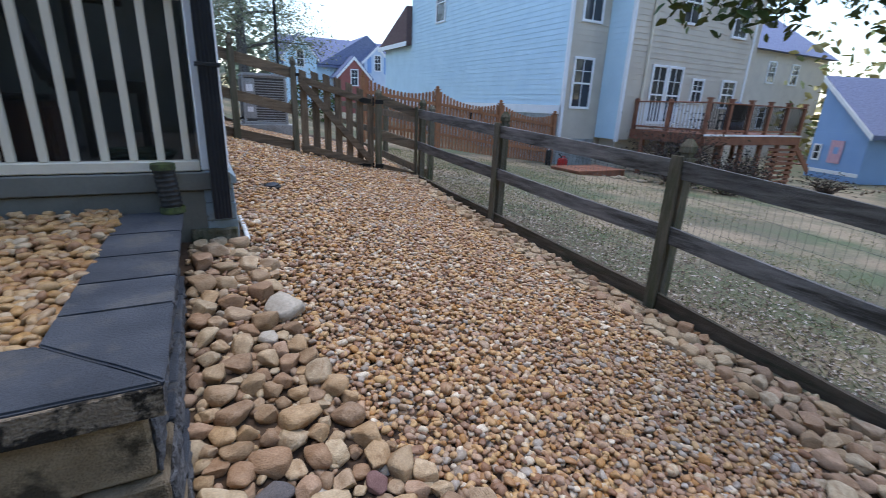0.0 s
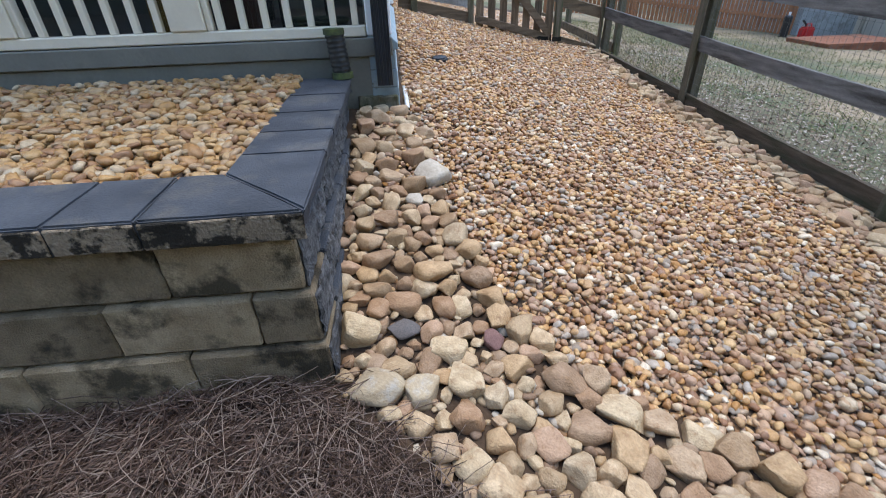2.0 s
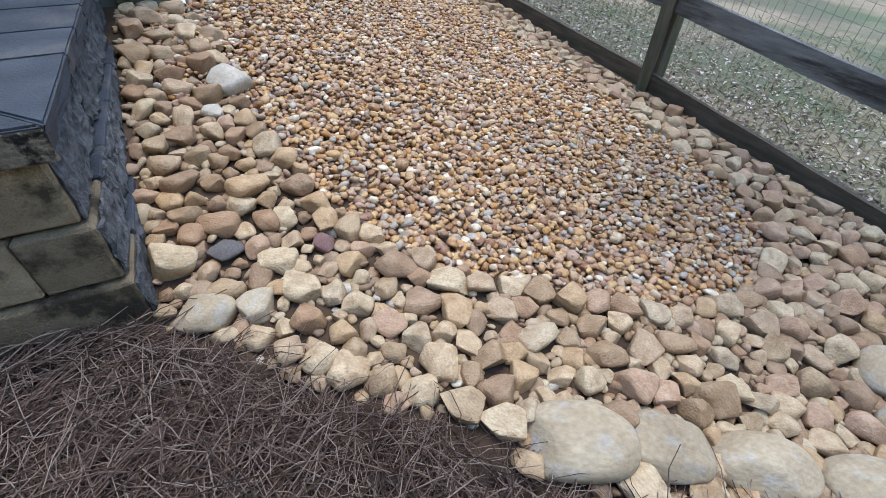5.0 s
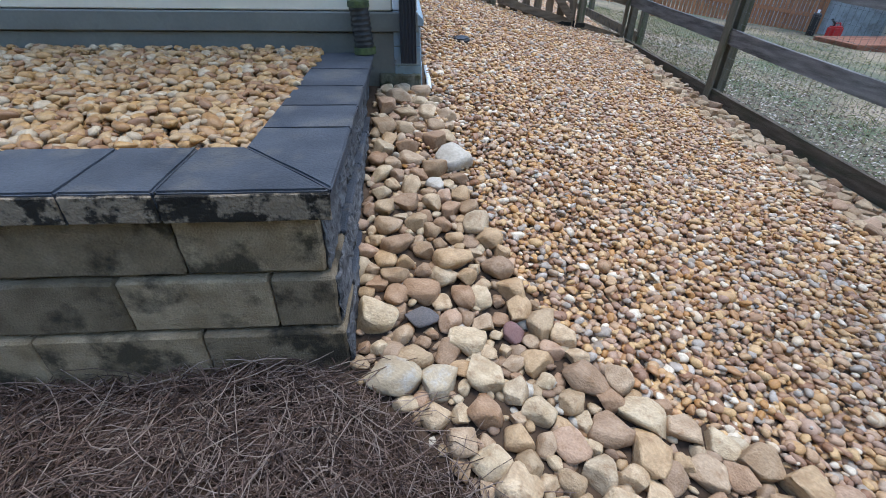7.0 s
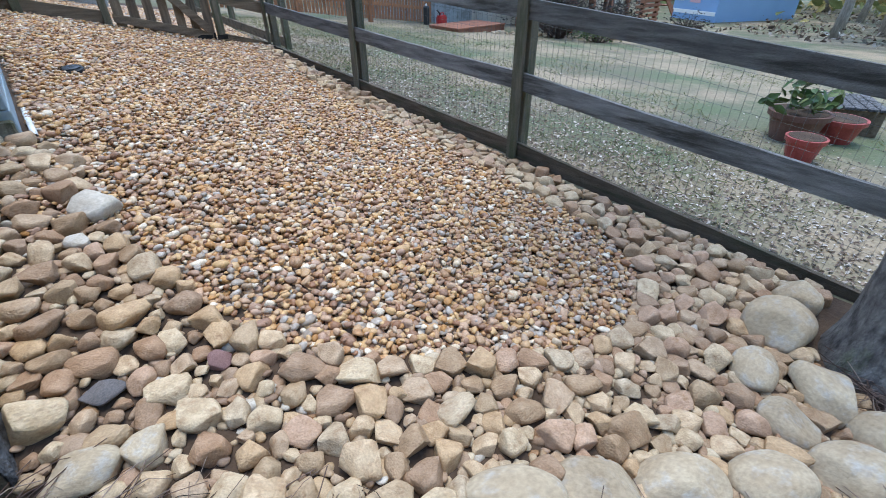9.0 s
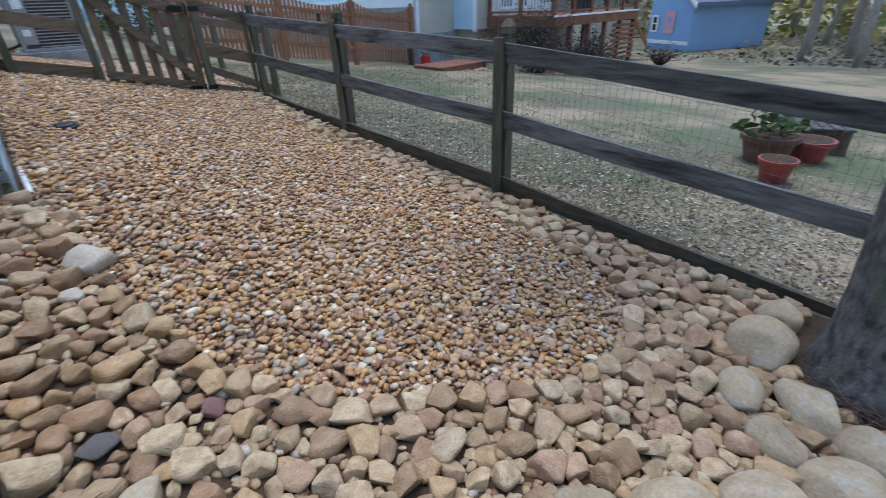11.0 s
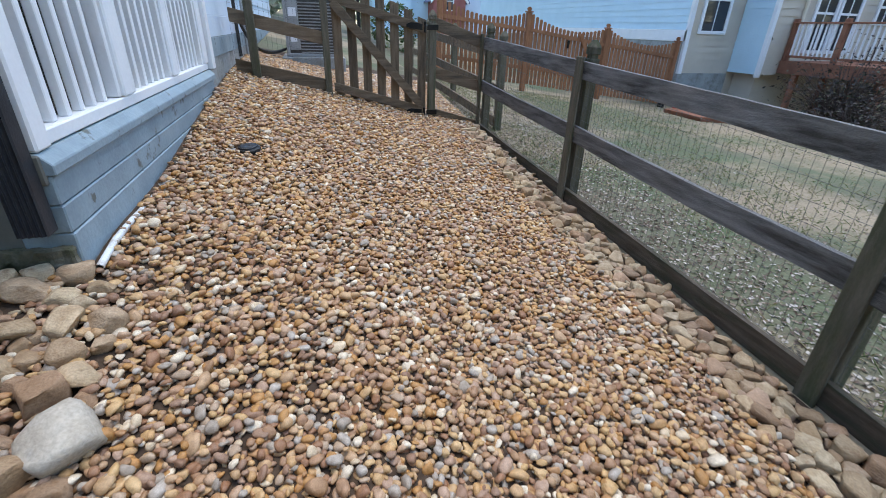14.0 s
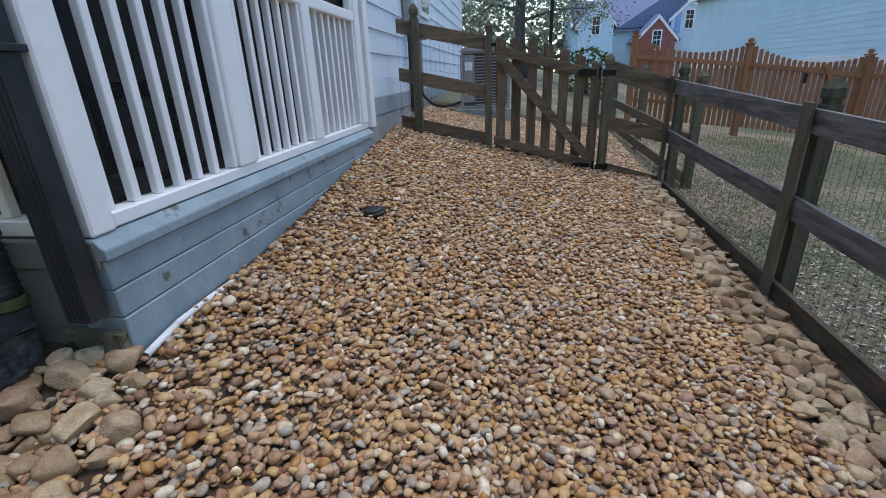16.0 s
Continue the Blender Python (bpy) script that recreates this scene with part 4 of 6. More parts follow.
def covered_grill():
    g = thing("covered_grill", "grill under a grey-blue cloth cover on the deck", "grill")
    bm = bmesh.new()
    prof = [(0.0, 0.36), (0.5, 0.34), (0.85, 0.33), (1.05, 0.22), (1.15, 0.05)]
    rings = []
    for z, r in prof:
        rings.append([bm.verts.new((math.cos(a) * r * 1.3 * (1 + 0.05 * math.sin(5 * a + z * 4)), math.sin(a) * r * (1 + 0.05 * math.cos(4 * a)), z)) for a in [2 * math.pi * k / 20 for k in range(20)]])
    for a, b in zip(rings, rings[1:]):
        for k in range(20):
            bm.faces.new((a[k], a[(k + 1) % 20], b[(k + 1) % 20], b[k]))
    bm.faces.new(rings[-1])
    bm.faces.new(rings[0][::-1])
    part("cover", bm, material("cover cloth", (0.10, 0.13, 0.18), (0.15, 0.18, 0.23), 4, 0.9, 0.3), g, "", True)
    g.location = (18.9, 11.3, DECK_Z)


covered_grill()


def cedar_fence():
    """Scalloped picket fence between the lot line and the neighbouring house."""
    f = thing("picket_fence", "orange-brown cedar picket fence with scalloped top and capped posts", "fence")
    y = 13.5
    xs = (4.32, 6.76, 9.2, 11.62)
    tops = (2.28, 2.02, 1.70, 1.42)
    for x, t in zip(xs, tops):
        g = t - 2.1
        p = part("post", bbox(x - 0.065, x + 0.065, y - 0.065, y + 0.065, g - 0.3, t - 0.13, 0.01), M_CEDAR, f)
        cap = bmesh.new()
        box(cap, x - 0.085, x + 0.085, y - 0.085, y + 0.085, t - 0.128, t - 0.095, 0.008)
        box(cap, x - 0.055, x + 0.055, y - 0.055, y + 0.055, t - 0.094, t, 0.025, 2)
        part("cap", cap, M_CEDAR, p)
    for k, (xa, xb) in enumerate(zip(xs, xs[1:])):
        ta, tb = tops[k] - 0.12, tops[k + 1] - 0.12
        n = 19
        for off in (-1.35, -0.42):
            part("stringer", beam(bmesh.new(), (xa + 0.07, y - 0.02, ta + off), (xb - 0.07, y - 0.02, tb + off), (0, 0.018, 0), (0, 0, 0.045)), M_CEDAR, f)
        for j in range(n):
            u = (j + 0.5) / n
            x = xa + 0.08 + (xb - xa - 0.16) * u
            top = ta + (tb - ta) * u - 0.22 * 4 * u * (1 - u) - 0.02
            base = ta + (tb - ta) * u - 1.78
            bm = prism(bmesh.new(), [(x - 0.042, y + 0.002, base), (x + 0.042, y + 0.002, base), (x + 0.042, y + 0.002, top - 0.03), (x + 0.022, y + 0.002, top), (x - 0.022, y + 0.002, top), (x - 0.042, y + 0.002, top - 0.03)], (0, 0.018, 0))
            part("picket", bm, M_CEDAR, f)
    part("gate_brace", beam(bmesh.new(), (8.35, y - 0.05, 1.42), (9.0, y - 0.05, 0.22), (0, 0.012, 0), (0.04, 0, 0.022)), M_CEDAR, f, "diagonal gate brace")
    for j in range(8):
        x = 8.2
    part("latch", bbox(7.98, 8.04, y - 0.05, y - 0.022, 1.05, 1.25, 0.004), M_IRON, f, "black gate latch")


cedar_fence()


def platform_step():
    s = thing("wooden_platform", "low red-brown wooden landing in the grass", "platform")
    cx, cy, w, d = 11.0, 10.9, 2.0, 1.3
    g = lz(cx, cy)
    n = 9
    for k in range(n):
        ya = cy - d / 2 + d * k / n
        part("board", bbox(cx - w / 2, cx + w / 2, ya + 0.004, ya + d / n - 0.004, g + 0.13, g + 0.17, 0.004), M_DECK, s)
    for ya in (cy - d / 2, cy + d / 2 - 0.04):
        part("side", bbox(cx - w / 2 + 0.02, cx + w / 2 - 0.02, ya + 0.01, ya + 0.05, g - 0.1, g + 0.127, 0.004), M_DECK, s)
    for xa in (cx - w / 2 + 0.02, cx + w / 2 - 0.06):
        part("side", bbox(xa, xa + 0.04, cy - d / 2 + 0.055, cy + d / 2 - 0.035, g - 0.1, g + 0.127, 0.004), M_DECK, s)


platform_step()


def red_can(x, y):
    c = thing("fuel_can", "small red plastic fuel can on the grass", "can")
    part("body", bbox(-0.16, 0.16, -0.12, 0.12, 0.0, 0.3, 0.04, 2), M_RED, c)
    part("spout", tube(bmesh.new(), [(-0.08, 0, 0.3), (-0.08, 0, 0.36), (-0.2, 0, 0.46)], 0.025, 8), M_BLACK, c, "black spout")
    part("handle", tube(bmesh.new(), [(0.1, 0, 0.3), (0.08, 0, 0.37), (-0.04, 0, 0.37), (-0.06, 0, 0.3)], 0.015, 8), M_RED, c)
    c.location = (x, y, lz(x, y))


red_can(11.25, 12.4)


def black_canister(x, y):
    c = thing("canister", "slim black canister beside the cedar fence", "canister")
    part("body", tube(bmesh.new(), [(0, 0, 0), (0, 0, 0.02), (0, 0, 0.5), (0, 0, 0.54)], [0.09, 0.1, 0.1, 0.07], 16), M_BLACK, c)
    part("valve", tube(bmesh.new(), [(0, 0, 0.54), (0, 0, 0.62)], 0.03, 10), M_WHITE, c, "pale valve")
    c.location = (x, y, lz(x, y))


black_canister(10.85, 12.7)


# ---- houses farther off ----
def house_across():
    h = thing("house", "blue two-storey house across the street with grey roof", "house", "neighbouring houses")
    y, z0 = 46.0, -0.6
    part("core", bbox(6.8, 18.0, y, y + 9, z0, 4.5), M_SIDING_B, h, "wall core")
    siding("front_siding", (6.8, y), (18.0, y), 0.6, 4.5, 0.25, M_SIDING_B, h, (0, -1), label="blue lap siding")
    siding("end_siding", (6.8, y + 9), (6.8, y), 0.6, 4.5, 0.25, M_SIDING_B, h, (-1, 0), label="blue lap siding")
    part("gable_wall", prism(bmesh.new(), [(6.81, y, 4.502), (6.81, y + 9, 4.502), (6.81, y + 4.5, 7.0)], (0.2, 0, 0)), M_SIDING_B, h)
    part("roof", prism(bmesh.new(), [(7.02, y - 0.5, 4.35), (7.02, y + 4.5, 7.2), (7.02, y + 9.5, 4.35), (7.02, y + 9.5, 4.5), (7.02, y + 4.5, 7.4), (7.02, y - 0.5, 4.5)], (11.4, 0, 0)), M_ROOF, h, "dark shingle roof")
    part("wing_roof", prism(bmesh.new(), [(10.4, y - 0.52, 4.6), (15.0, y - 0.52, 7.45), (18.6, y - 0.52, 4.6)], (0, 6, 0)), M_ROOF, h, "dark shingle roof")

    def gable(cx, w, za, zb, dy, mat, label):
        part("gable", prism(bmesh.new(), [(cx - w / 2, y - dy, z0), (cx + w / 2, y - dy, z0), (cx + w / 2, y - dy, za), (cx, y - dy, zb), (cx - w / 2, y - dy, za)], (0, dy + 1, 0)), mat, h, label)
        for s in (-1, 1):
            part("rake_board", beam(bmesh.new(), (cx + s * (w / 2 + 0.25), y - dy - 0.06, za - 0.2), (cx, y - dy - 0.06, zb + 0.12), (0, 0.05, 0), (0, 0, 0.14)), M_WHITE, h, "white rake board")
            part("gable_roof", beam(bmesh.new(), (cx + s * (w / 2 + 0.4), y - dy + 1.0, za - 0.18), (cx, y - dy + 1.0, zb + 0.28), (0, 1.05, 0), (0, 0, 0.06)), M_ROOF, h, "haze-blued shingles")
        window(h, cx, za - 0.1, 0.75, 1.5, y - dy - 0.01, '-y')
    gable(8.65, 2.9, 5.0, 6.75, 0.6, M_SIDING_B, "pale blue gable front")
    gable(13.25, 2.9, 3.6, 5.1, 2.0, M_BRICKRED, "red gable front")
    gable(15.95, 2.7, 5.1, 6.3, 0.8, M_SIDING_W, "pale blue gable front")
    for x in (15.1, 16.8):
        part("shutter", bbox(x - 0.2, x + 0.2, y - 0.86, y - 0.812, 4.05, 5.55, 0.01), M_SIDING_D, h, "dark blue shutter")
    window(h, 9.0, 2.8, 1.0, 1.5, y - 0.02, '-y')


house_across()


def beige_house():
    h = thing("house", "far beige two-storey house with blue-grey roof", "house", "neighbouring houses")
    y = 20.0
    part("core", bbox(31.0, 44.0, y, y + 10, -3.0, 6.0), M_SIDING_T, h, "wall core")
    siding("rear_siding", (31.0, y), (44.0, y), -1.0, 6.0, 0.25, M_SIDING_T, h, (0, -1), label="beige lap siding")
    siding("side_siding", (31.0, y + 10), (31.0, y), -1.0, 6.0, 0.25, M_SIDING_W, h, (-1, 0), label="white lap siding")
    part("roof", prism(bmesh.new(), [(30.5, y - 0.5, 5.95), (30.5, y + 5, 9.6), (30.5, y + 10.5, 5.95)], (14, 0, 0)), M_ROOF, h, "blue-grey shingle roof")
    for x in (33.5, 36.5, 39.5):
        window(h, x, 4.6, 1.0, 1.5, y - 0.02, '-y')
        window(h, x, 1.5, 1.0, 1.6, y - 0.02, '-y')


beige_house()


def blue_garage():
    h = thing("house", "small deep blue house with a pink banner on its wall", "house", "neighbouring houses")
    part("core", bbox(0.0, 3.2, -0.05, 6.0, -1.5, 2.6), M_SIDING_D, h, "wall core")
    siding("front_siding", (0.0, -0.05), (3.2, -0.05), 0.3, 2.6, 0.2, M_SIDING_D, h, (0, -1), label="deep blue lap siding")
    part("band", bbox(0.0, 3.2, -0.10, -0.075, 0.42, 0.62, 0.01), M_WHITE, h, "white trim band")
    part("gable_wall", prism(bmesh.new(), [(0.0, -0.05, 2.602), (3.2, -0.05, 2.602), (0.1, -0.05, 5.2), (0.0, -0.05, 5.2)], (0, 6.0, 0)), M_SIDING_D, h)
    part("roof", prism(bmesh.new(), [(3.6, -0.35, 2.4), (3.6, -0.35, 2.6), (0.0, -0.35, 5.55), (0.0, -0.35, 5.33)], (0, 6.7, 0)), M_ROOF, h, "dark shingle roof")
    part("rake_board", prism(bmesh.new(), [(3.6, -0.41, 2.32), (3.6, -0.41, 2.58), (0.0, -0.41, 5.5), (0.0, -0.41, 5.24)], (0, 0.05, 0)), M_WHITE, h, "white rake board")
    b = part("banner", bbox(1.25, 2.0, -0.13, -0.11, 1.0, 2.2, 0.005), material("banner cloth", (0.62, 0.35, 0.42), (0.7, 0.45, 0.5), 6, 0.8, 0.05), h, "pink hanging banner")
    part("banner_mark", bbox(1.5, 1.78, -0.137, -0.132, 1.5, 1.85), M_SIDING_D, b, "dark mark")
    window(h, 0.5, 1.5, 0.5, 0.9, -0.09, '-y', (1, 1))
    h.matrix_basis = pose(31.1, 13.8, -1.7, 0, 0, -112)


blue_garage()


# ---- things by the house, beyond the gate ----
def ac_unit():
    a = thing("air_conditioner", "grey outdoor air conditioner with louvred sides on a pad", "air conditioner")
    x0, x1, y0, y1, z0 = 0.74, 1.52, 9.35, 10.1, 0.98
    part("pad", bbox(x0 - 0.08, x1 + 0.12, y0 - 0.08, y1 + 0.08, z0 - 0.25, z0, 0.01), M_FOUND, a, "concrete pad")
    part("coil", bbox(x0 + 0.03, x1 - 0.03, y0 + 0.03, y1 - 0.03, z0 + 0.001, z0 + 0.82), M_ACD, a, "dark coil core")
    for x in (x0, x1 - 0.05):
        for y in (y0, y1 - 0.05):
            part("corner_post", bbox(x, x + 0.05, y, y + 0.05, z0 + 0.001, z0 + 0.82, 0.01), M_ACM, a)
    part("control_panel", bbox(x0 + 0.052, x0 + 0.22, y0 + 0.004, y0 + 0.028, z0 + 0.1, z0 + 0.80, 0.008), M_ACM, a)
    for k in range(17):
        z = z0 + 0.06 + k * 0.044
        part("louvre", bbox(x0 + 0.225, x1 - 0.052, y0 + 0.006, y0 + 0.028, z, z + 0.017, 0.002), M_ACM, a)
        part("louvre", bbox(x1 - 0.028, x1 - 0.006, y0 + 0.052, y1 - 0.052, z, z + 0.017, 0.002), M_ACM, a)
    part("base_pan", bbox(x0 - 0.004, x1 + 0.004, y0 - 0.004, y1 + 0.004, z0 + 0.0012, z0 + 0.05, 0.006), M_ACM, a)
    part("top", bbox(x0 - 0.012, x1 + 0.012, y0 - 0.012, y1 + 0.012, z0 + 0.822, z0 + 0.90, 0.03, 2), M_ACM, a)
    part("label_plate", bbox(x0 + 0.07, x0 + 0.19, y0 - 0.001, y0 + 0.0035, z0 + 0.58, z0 + 0.70), M_WHITE, a, "white plate")
    part("label_plate", bbox(x0 + 0.07, x0 + 0.17, y0 - 0.001, y0 + 0.0035, z0 + 0.22, z0 + 0.31), M_WHITE, a, "white plate")
    for k in range(3):
        pts = [(PX + 0.05, 8.3 + 0.05 * k, 1.5), (PX + 0.12, 8.5, 1.1), (0.45, 8.9 + 0.03 * k, 0.99 - 0.02 * k), (x0 + 0.02, y0 + 0.3, z0 + 0.12)]
        part("hose", tube(bmesh.new(), [tuple(Vector(pts[0]) * (1 - t) ** 3 + Vector(pts[1]) * 3 * t * (1 - t) ** 2 + Vector(pts[2]) * 3 * t * t * (1 - t) + Vector(pts[3]) * t ** 3) for t in [i / 14 for i in range(15)]], 0.018, 8), M_BLACK, a, "black insulated line")


ac_unit()


def wall_conduit():
    c = thing("utility_box", "grey utility box and conduits on the siding", "utility box")
    part("box", bbox(PX - 0.01, PX + 0.10, 8.05, 8.30, 2.15, 2.45, 0.01), M_ACM, c)
    for y, r in ((8.12, 0.014), (8.24, 0.014)):
        part("conduit", tube(bmesh.new(), [(PX + 0.03, y, 1.05), (PX + 0.03, y, 2.15)], r, 8), M_BLACK, c)
    part("meter", tube(bmesh.new(), [(PX - 0.01, 9.0, 2.1), (PX + 0.12, 9.0, 2.1)], [0.11, 0.1], 20), M_ACM, c)
    part("conduit", tube(bmesh.new(), [(PX + 0.03, 9.0, 0.9), (PX + 0.03, 9.0, 1.98)], 0.02, 8), M_ACM, c)


wall_conduit()


def pvc_pipe():
    p = thing("pvc_pipe", "white plastic pipe half buried along the porch skirt", "pipe")
    bm = bmesh.new()
    ys = [3.0, 3.2, 3.42, 3.66, 3.9, 4.15]
    pts = [(0.212 - 0.003 * k, y, lz(0.215, y) + (0.036, 0.030, 0.016, 0.004, -0.004, -0.03)[k]) for k, y in enumerate(ys)]
    tube(bm, pts, 0.0145, 14, False)
    tube(bm, pts, 0.0115, 14, False)
    part("tube", bm, M_PVC, p, "", True)


pvc_pipe()


def yard_drain():
    d = thing("yard_drain", "round black pop-up drain cover in the gravel", "drain")
    x, y = 0.58, 4.72
    part("rim", tube(bmesh.new(), [(0, 0, -0.05), (0, 0, 0.012), (0, 0, 0.02)], [0.085, 0.085, 0.078], 28), M_BLACK, d)
    part("lid", tube(bmesh.new(), [(0, 0, 0.021), (0, 0, 0.03), (0, 0, 0.034)], [0.068, 0.066, 0.05], 28), M_SPOUT, d)
    d.matrix_basis = pose(x, y, lz(x, y) + 0.008, 6, -4, 0)


yard_drain()


def plant_pot(x, y, r, h, mat, label, plant=False):
    p = thing("plant_pot", label, "plant pot", "pots on the lawn")
    bm = bmesh.new()
    prof = [(0.0, r * 0.70), (h * 0.8, r * 0.93), (h * 0.82, r * 1.04), (h, r * 1.06), (h, r * 0.95), (h * 0.85, r * 0.9)]
    tube(bm, [(0, 0, z + 0.0001 * i) for i, (z, _) in enumerate(prof[:4])], [q for _, q in prof[:4]], 28)
    part("pot", bm, mat, p)
    part("soil", tube(bmesh.new(), [(0, 0, h + 0.002), (0, 0, h + 0.004)], r * 0.93, 24), M_SOIL, p)
    if plant:
        v, f = leaf_cloud(60, lambda k: (random.gauss(0, r * 0.7), random.gauss(0, r * 0.7), h + 0.05 + abs(random.gauss(0.06, 0.09))), 0.16)
        ob = new("foliage", mesh_from("foliage", v, f, M_LEAF))
        ob.parent = p
    p.location = (x, y, lz(x, y))


def leaf_cloud(n, where, size, spread=0.5, tilt=1.2):
    """Small folded leaves, each of two triangles pairs, at random turns."""
    verts, faces = [], []
    for k in range(n):
        c = Vector(where(k))
        e = Euler((random.uniform(-tilt, tilt), random.uniform(-tilt, tilt), random.uniform(0, 6.28))).to_matrix()
        s = size * random.uniform(1 - spread, 1 + spread)
        i = len(verts)
        for p in ((0, -0.5, 0), (0.24, -0.1, 0.07), (0.14, 0.3, 0.05), (0, 0.5, -0.02), (-0.14, 0.3, 0.05), (-0.24, -0.1, 0.07)):
            verts.append(c + e @ (Vector(p) * s))
        faces += [(i, i + 1, i + 2), (i, i + 2, i + 3), (i, i + 3, i + 4), (i, i + 4, i + 5)]
    return verts, faces


plant_pot(6.14, 0.93, 0.27, 0.30, M_TERRA_D, "wide brown pot with leafy green plants", True)
plant_pot(5.48, 0.68, 0.16, 0.22, M_TERRA, "small red glazed pot on the lawn")
plant_pot(6.54, 0.63, 0.22, 0.24, M_TERRA, "red glazed pot on the lawn")


def wooden_bin():
    b = thing("garden_box", "weathered wooden box with a slatted grey lid on the lawn", "box")
    part("body", bbox(-0.35, 0.35, -0.25, 0.25, 0.0, 0.28, 0.01), M_FENCE_X, b)
    for k in range(5):
        part("slat", bbox(-0.38, 0.38, -0.26 + 0.105 * k, -0.17 + 0.105 * k, 0.283, 0.31, 0.004), M_ROUGHSIDE, b)
    b.matrix_basis = pose(7.3, 0.72, lz(7.3, 0.72), 0, 0, 25)


wooden_bin()


def shrub(x, y, r, h, mat, label, twigs=70, leaves=500, size=0.08):
    s = thing("shrub", label, "shrub", "shrubs by the deck")
    bm = bmesh.new()
    tips = []
    for k in range(twigs):
        a, q = random.uniform(0, 6.28), random.uniform(0.2, 1)
        tip = Vector((math.cos(a) * r * q, math.sin(a) * r * q, h * random.uniform(0.45, 1.0) * (1.1 - 0.5 * q)))
        mid = tip * 0.5 + Vector((random.gauss(0, 0.05), random.gauss(0, 0.05), h * 0.1))
        tube(bm, [(0.05 * math.cos(a), 0.05 * math.sin(a), -0.05), mid, tip], [0.012, 0.008, 0.003], 4)
        tips += [tip, mid]
    part("branch_work", bm, M_TWIG, s)
    if leaves:
        v, f = leaf_cloud(leaves, lambda k: tips[k % len(tips)] + Vector((random.gauss(0, r * 0.18), random.gauss(0, r * 0.18), random.gauss(0, h * 0.1))), size)
        ob = new("leaves", mesh_from("leaves", v, f, mat))
        ob.parent = s
    s.location = (x, y, lz(x, y))


M_DARKLEAF = material("dark shrub leaves", (0.7, 0.7, 0.7), (1, 1, 1), 20, 0.8, 0.0, 60, island=[(0.035, 0.03, 0.03), (0.06, 0.05, 0.045), (0.05, 0.055, 0.03), (0.03, 0.028, 0.026)])
shrub(12.2, 8.4, 1.2, 1.1, M_DARKLEAF, "bare dark twiggy shrub beside the deck", 150, 1200, 0.07)
shrub(13.0, 9.3, 1.5, 2.1, M_DARKLEAF, "tall dark shrub in front of the deck", 190, 1500, 0.07)
shrub(14.4, 8.2, 1.3, 1.2, M_DARKLEAF, "dark shrub in front of the deck", 150, 1200, 0.07)
shrub(12.6, 7.3, 0.9, 0.45, M_LEAF, "low green ground shrub by the rocks", 50, 500)
shrub(15.6, 8.6, 0.9, 1.4, M_DARKLEAF, "bare dark shrub before the deck posts", 90, 350)
shrub(18.8, 7.6, 1.0, 0.8, M_DARKLEAF, "bare dark shrub beyond the deck", 90, 350)


# ---- things on the screened porch ----
def porch_things():
    b = thing("leaning_board", "tall yellow plastic board leaning inside the porch", "board")
    part("board", beam(bmesh.new(), (-1.42, 3.75, 1.042), (-1.45, 3.95, 2.75), (0.13, 0, 0), (0, 0.02, 0), 0.012), M_YELLOW, b)
    part("strap", beam(bmesh.new(), (-1.425, 3.74, 1.55), (-1.427, 3.75, 1.62), (0.132, 0, 0), (0, 0.024, 0)), M_BLACK, b, "black strap")
    g = thing("exercise_bench", "black exercise bench in the dim porch", "bench")
    part("seat", bbox(-0.85, -0.30, 4.0, 4.3, 1.46, 1.54, 0.02, 2), M_BLACK, g)
    part("backrest", beam(bmesh.new(), (-0.85, 4.15, 1.52), (-1.05, 4.15, 2.1), (0, 0.14, 0), (0.03, 0, 0.01), 0.01), M_BLACK, g)
    for x in (-0.8, -0.35):
        part("leg", bbox(x - 0.025, x + 0.025, 4.12, 4.18, 1.041, 1.458, 0.004), M_IRON, g)
        part("foot", bbox(x - 0.03, x + 0.03, 3.95, 4.35, 1.0405, 1.075, 0.004), M_IRON, g)
    part("bar", tube(bmesh.new(), [(-0.95, 3.8, 2.0), (-0.35, 3.8, 2.0)], 0.02, 10), M_IRON, g)
    part("upright", bbox(-0.66, -0.62, 3.8, 3.84, 1.041, 2.0, 0.004), M_IRON, g)
    h = thing("garden_hose", "dark green garden hose loop on the porch floor", "hose")
    pts = [(-0.35 + 0.16 * math.cos(a) * (1 + 0.02 * a), 3.5 + 0.16 * math.sin(a), 1.056 + 0.012 * a / 3) for a in [0.3 * k for k in range(60)]]
    part("hose", tube(bmesh.new(), pts, 0.013, 8), material("green hose", (0.02, 0.05, 0.03), (0.04, 0.08, 0.05), 9, 0.5, 0.1), h, "", True)
    c = thing("storage_tote", "brown-red storage tote inside the porch", "tote")
    part("body", bbox(-0.98, -0.72, 3.35, 3.7, 1.041, 1.40, 0.03, 2), material("red brown plastic", (0.10, 0.035, 0.025), (0.14, 0.05, 0.035), 6, 0.5, 0.1), c)
    part("lid", bbox(-1.0, -0.70, 3.33, 3.72, 1.403, 1.44, 0.012), M_BLACK, c, "black lid")


porch_things()

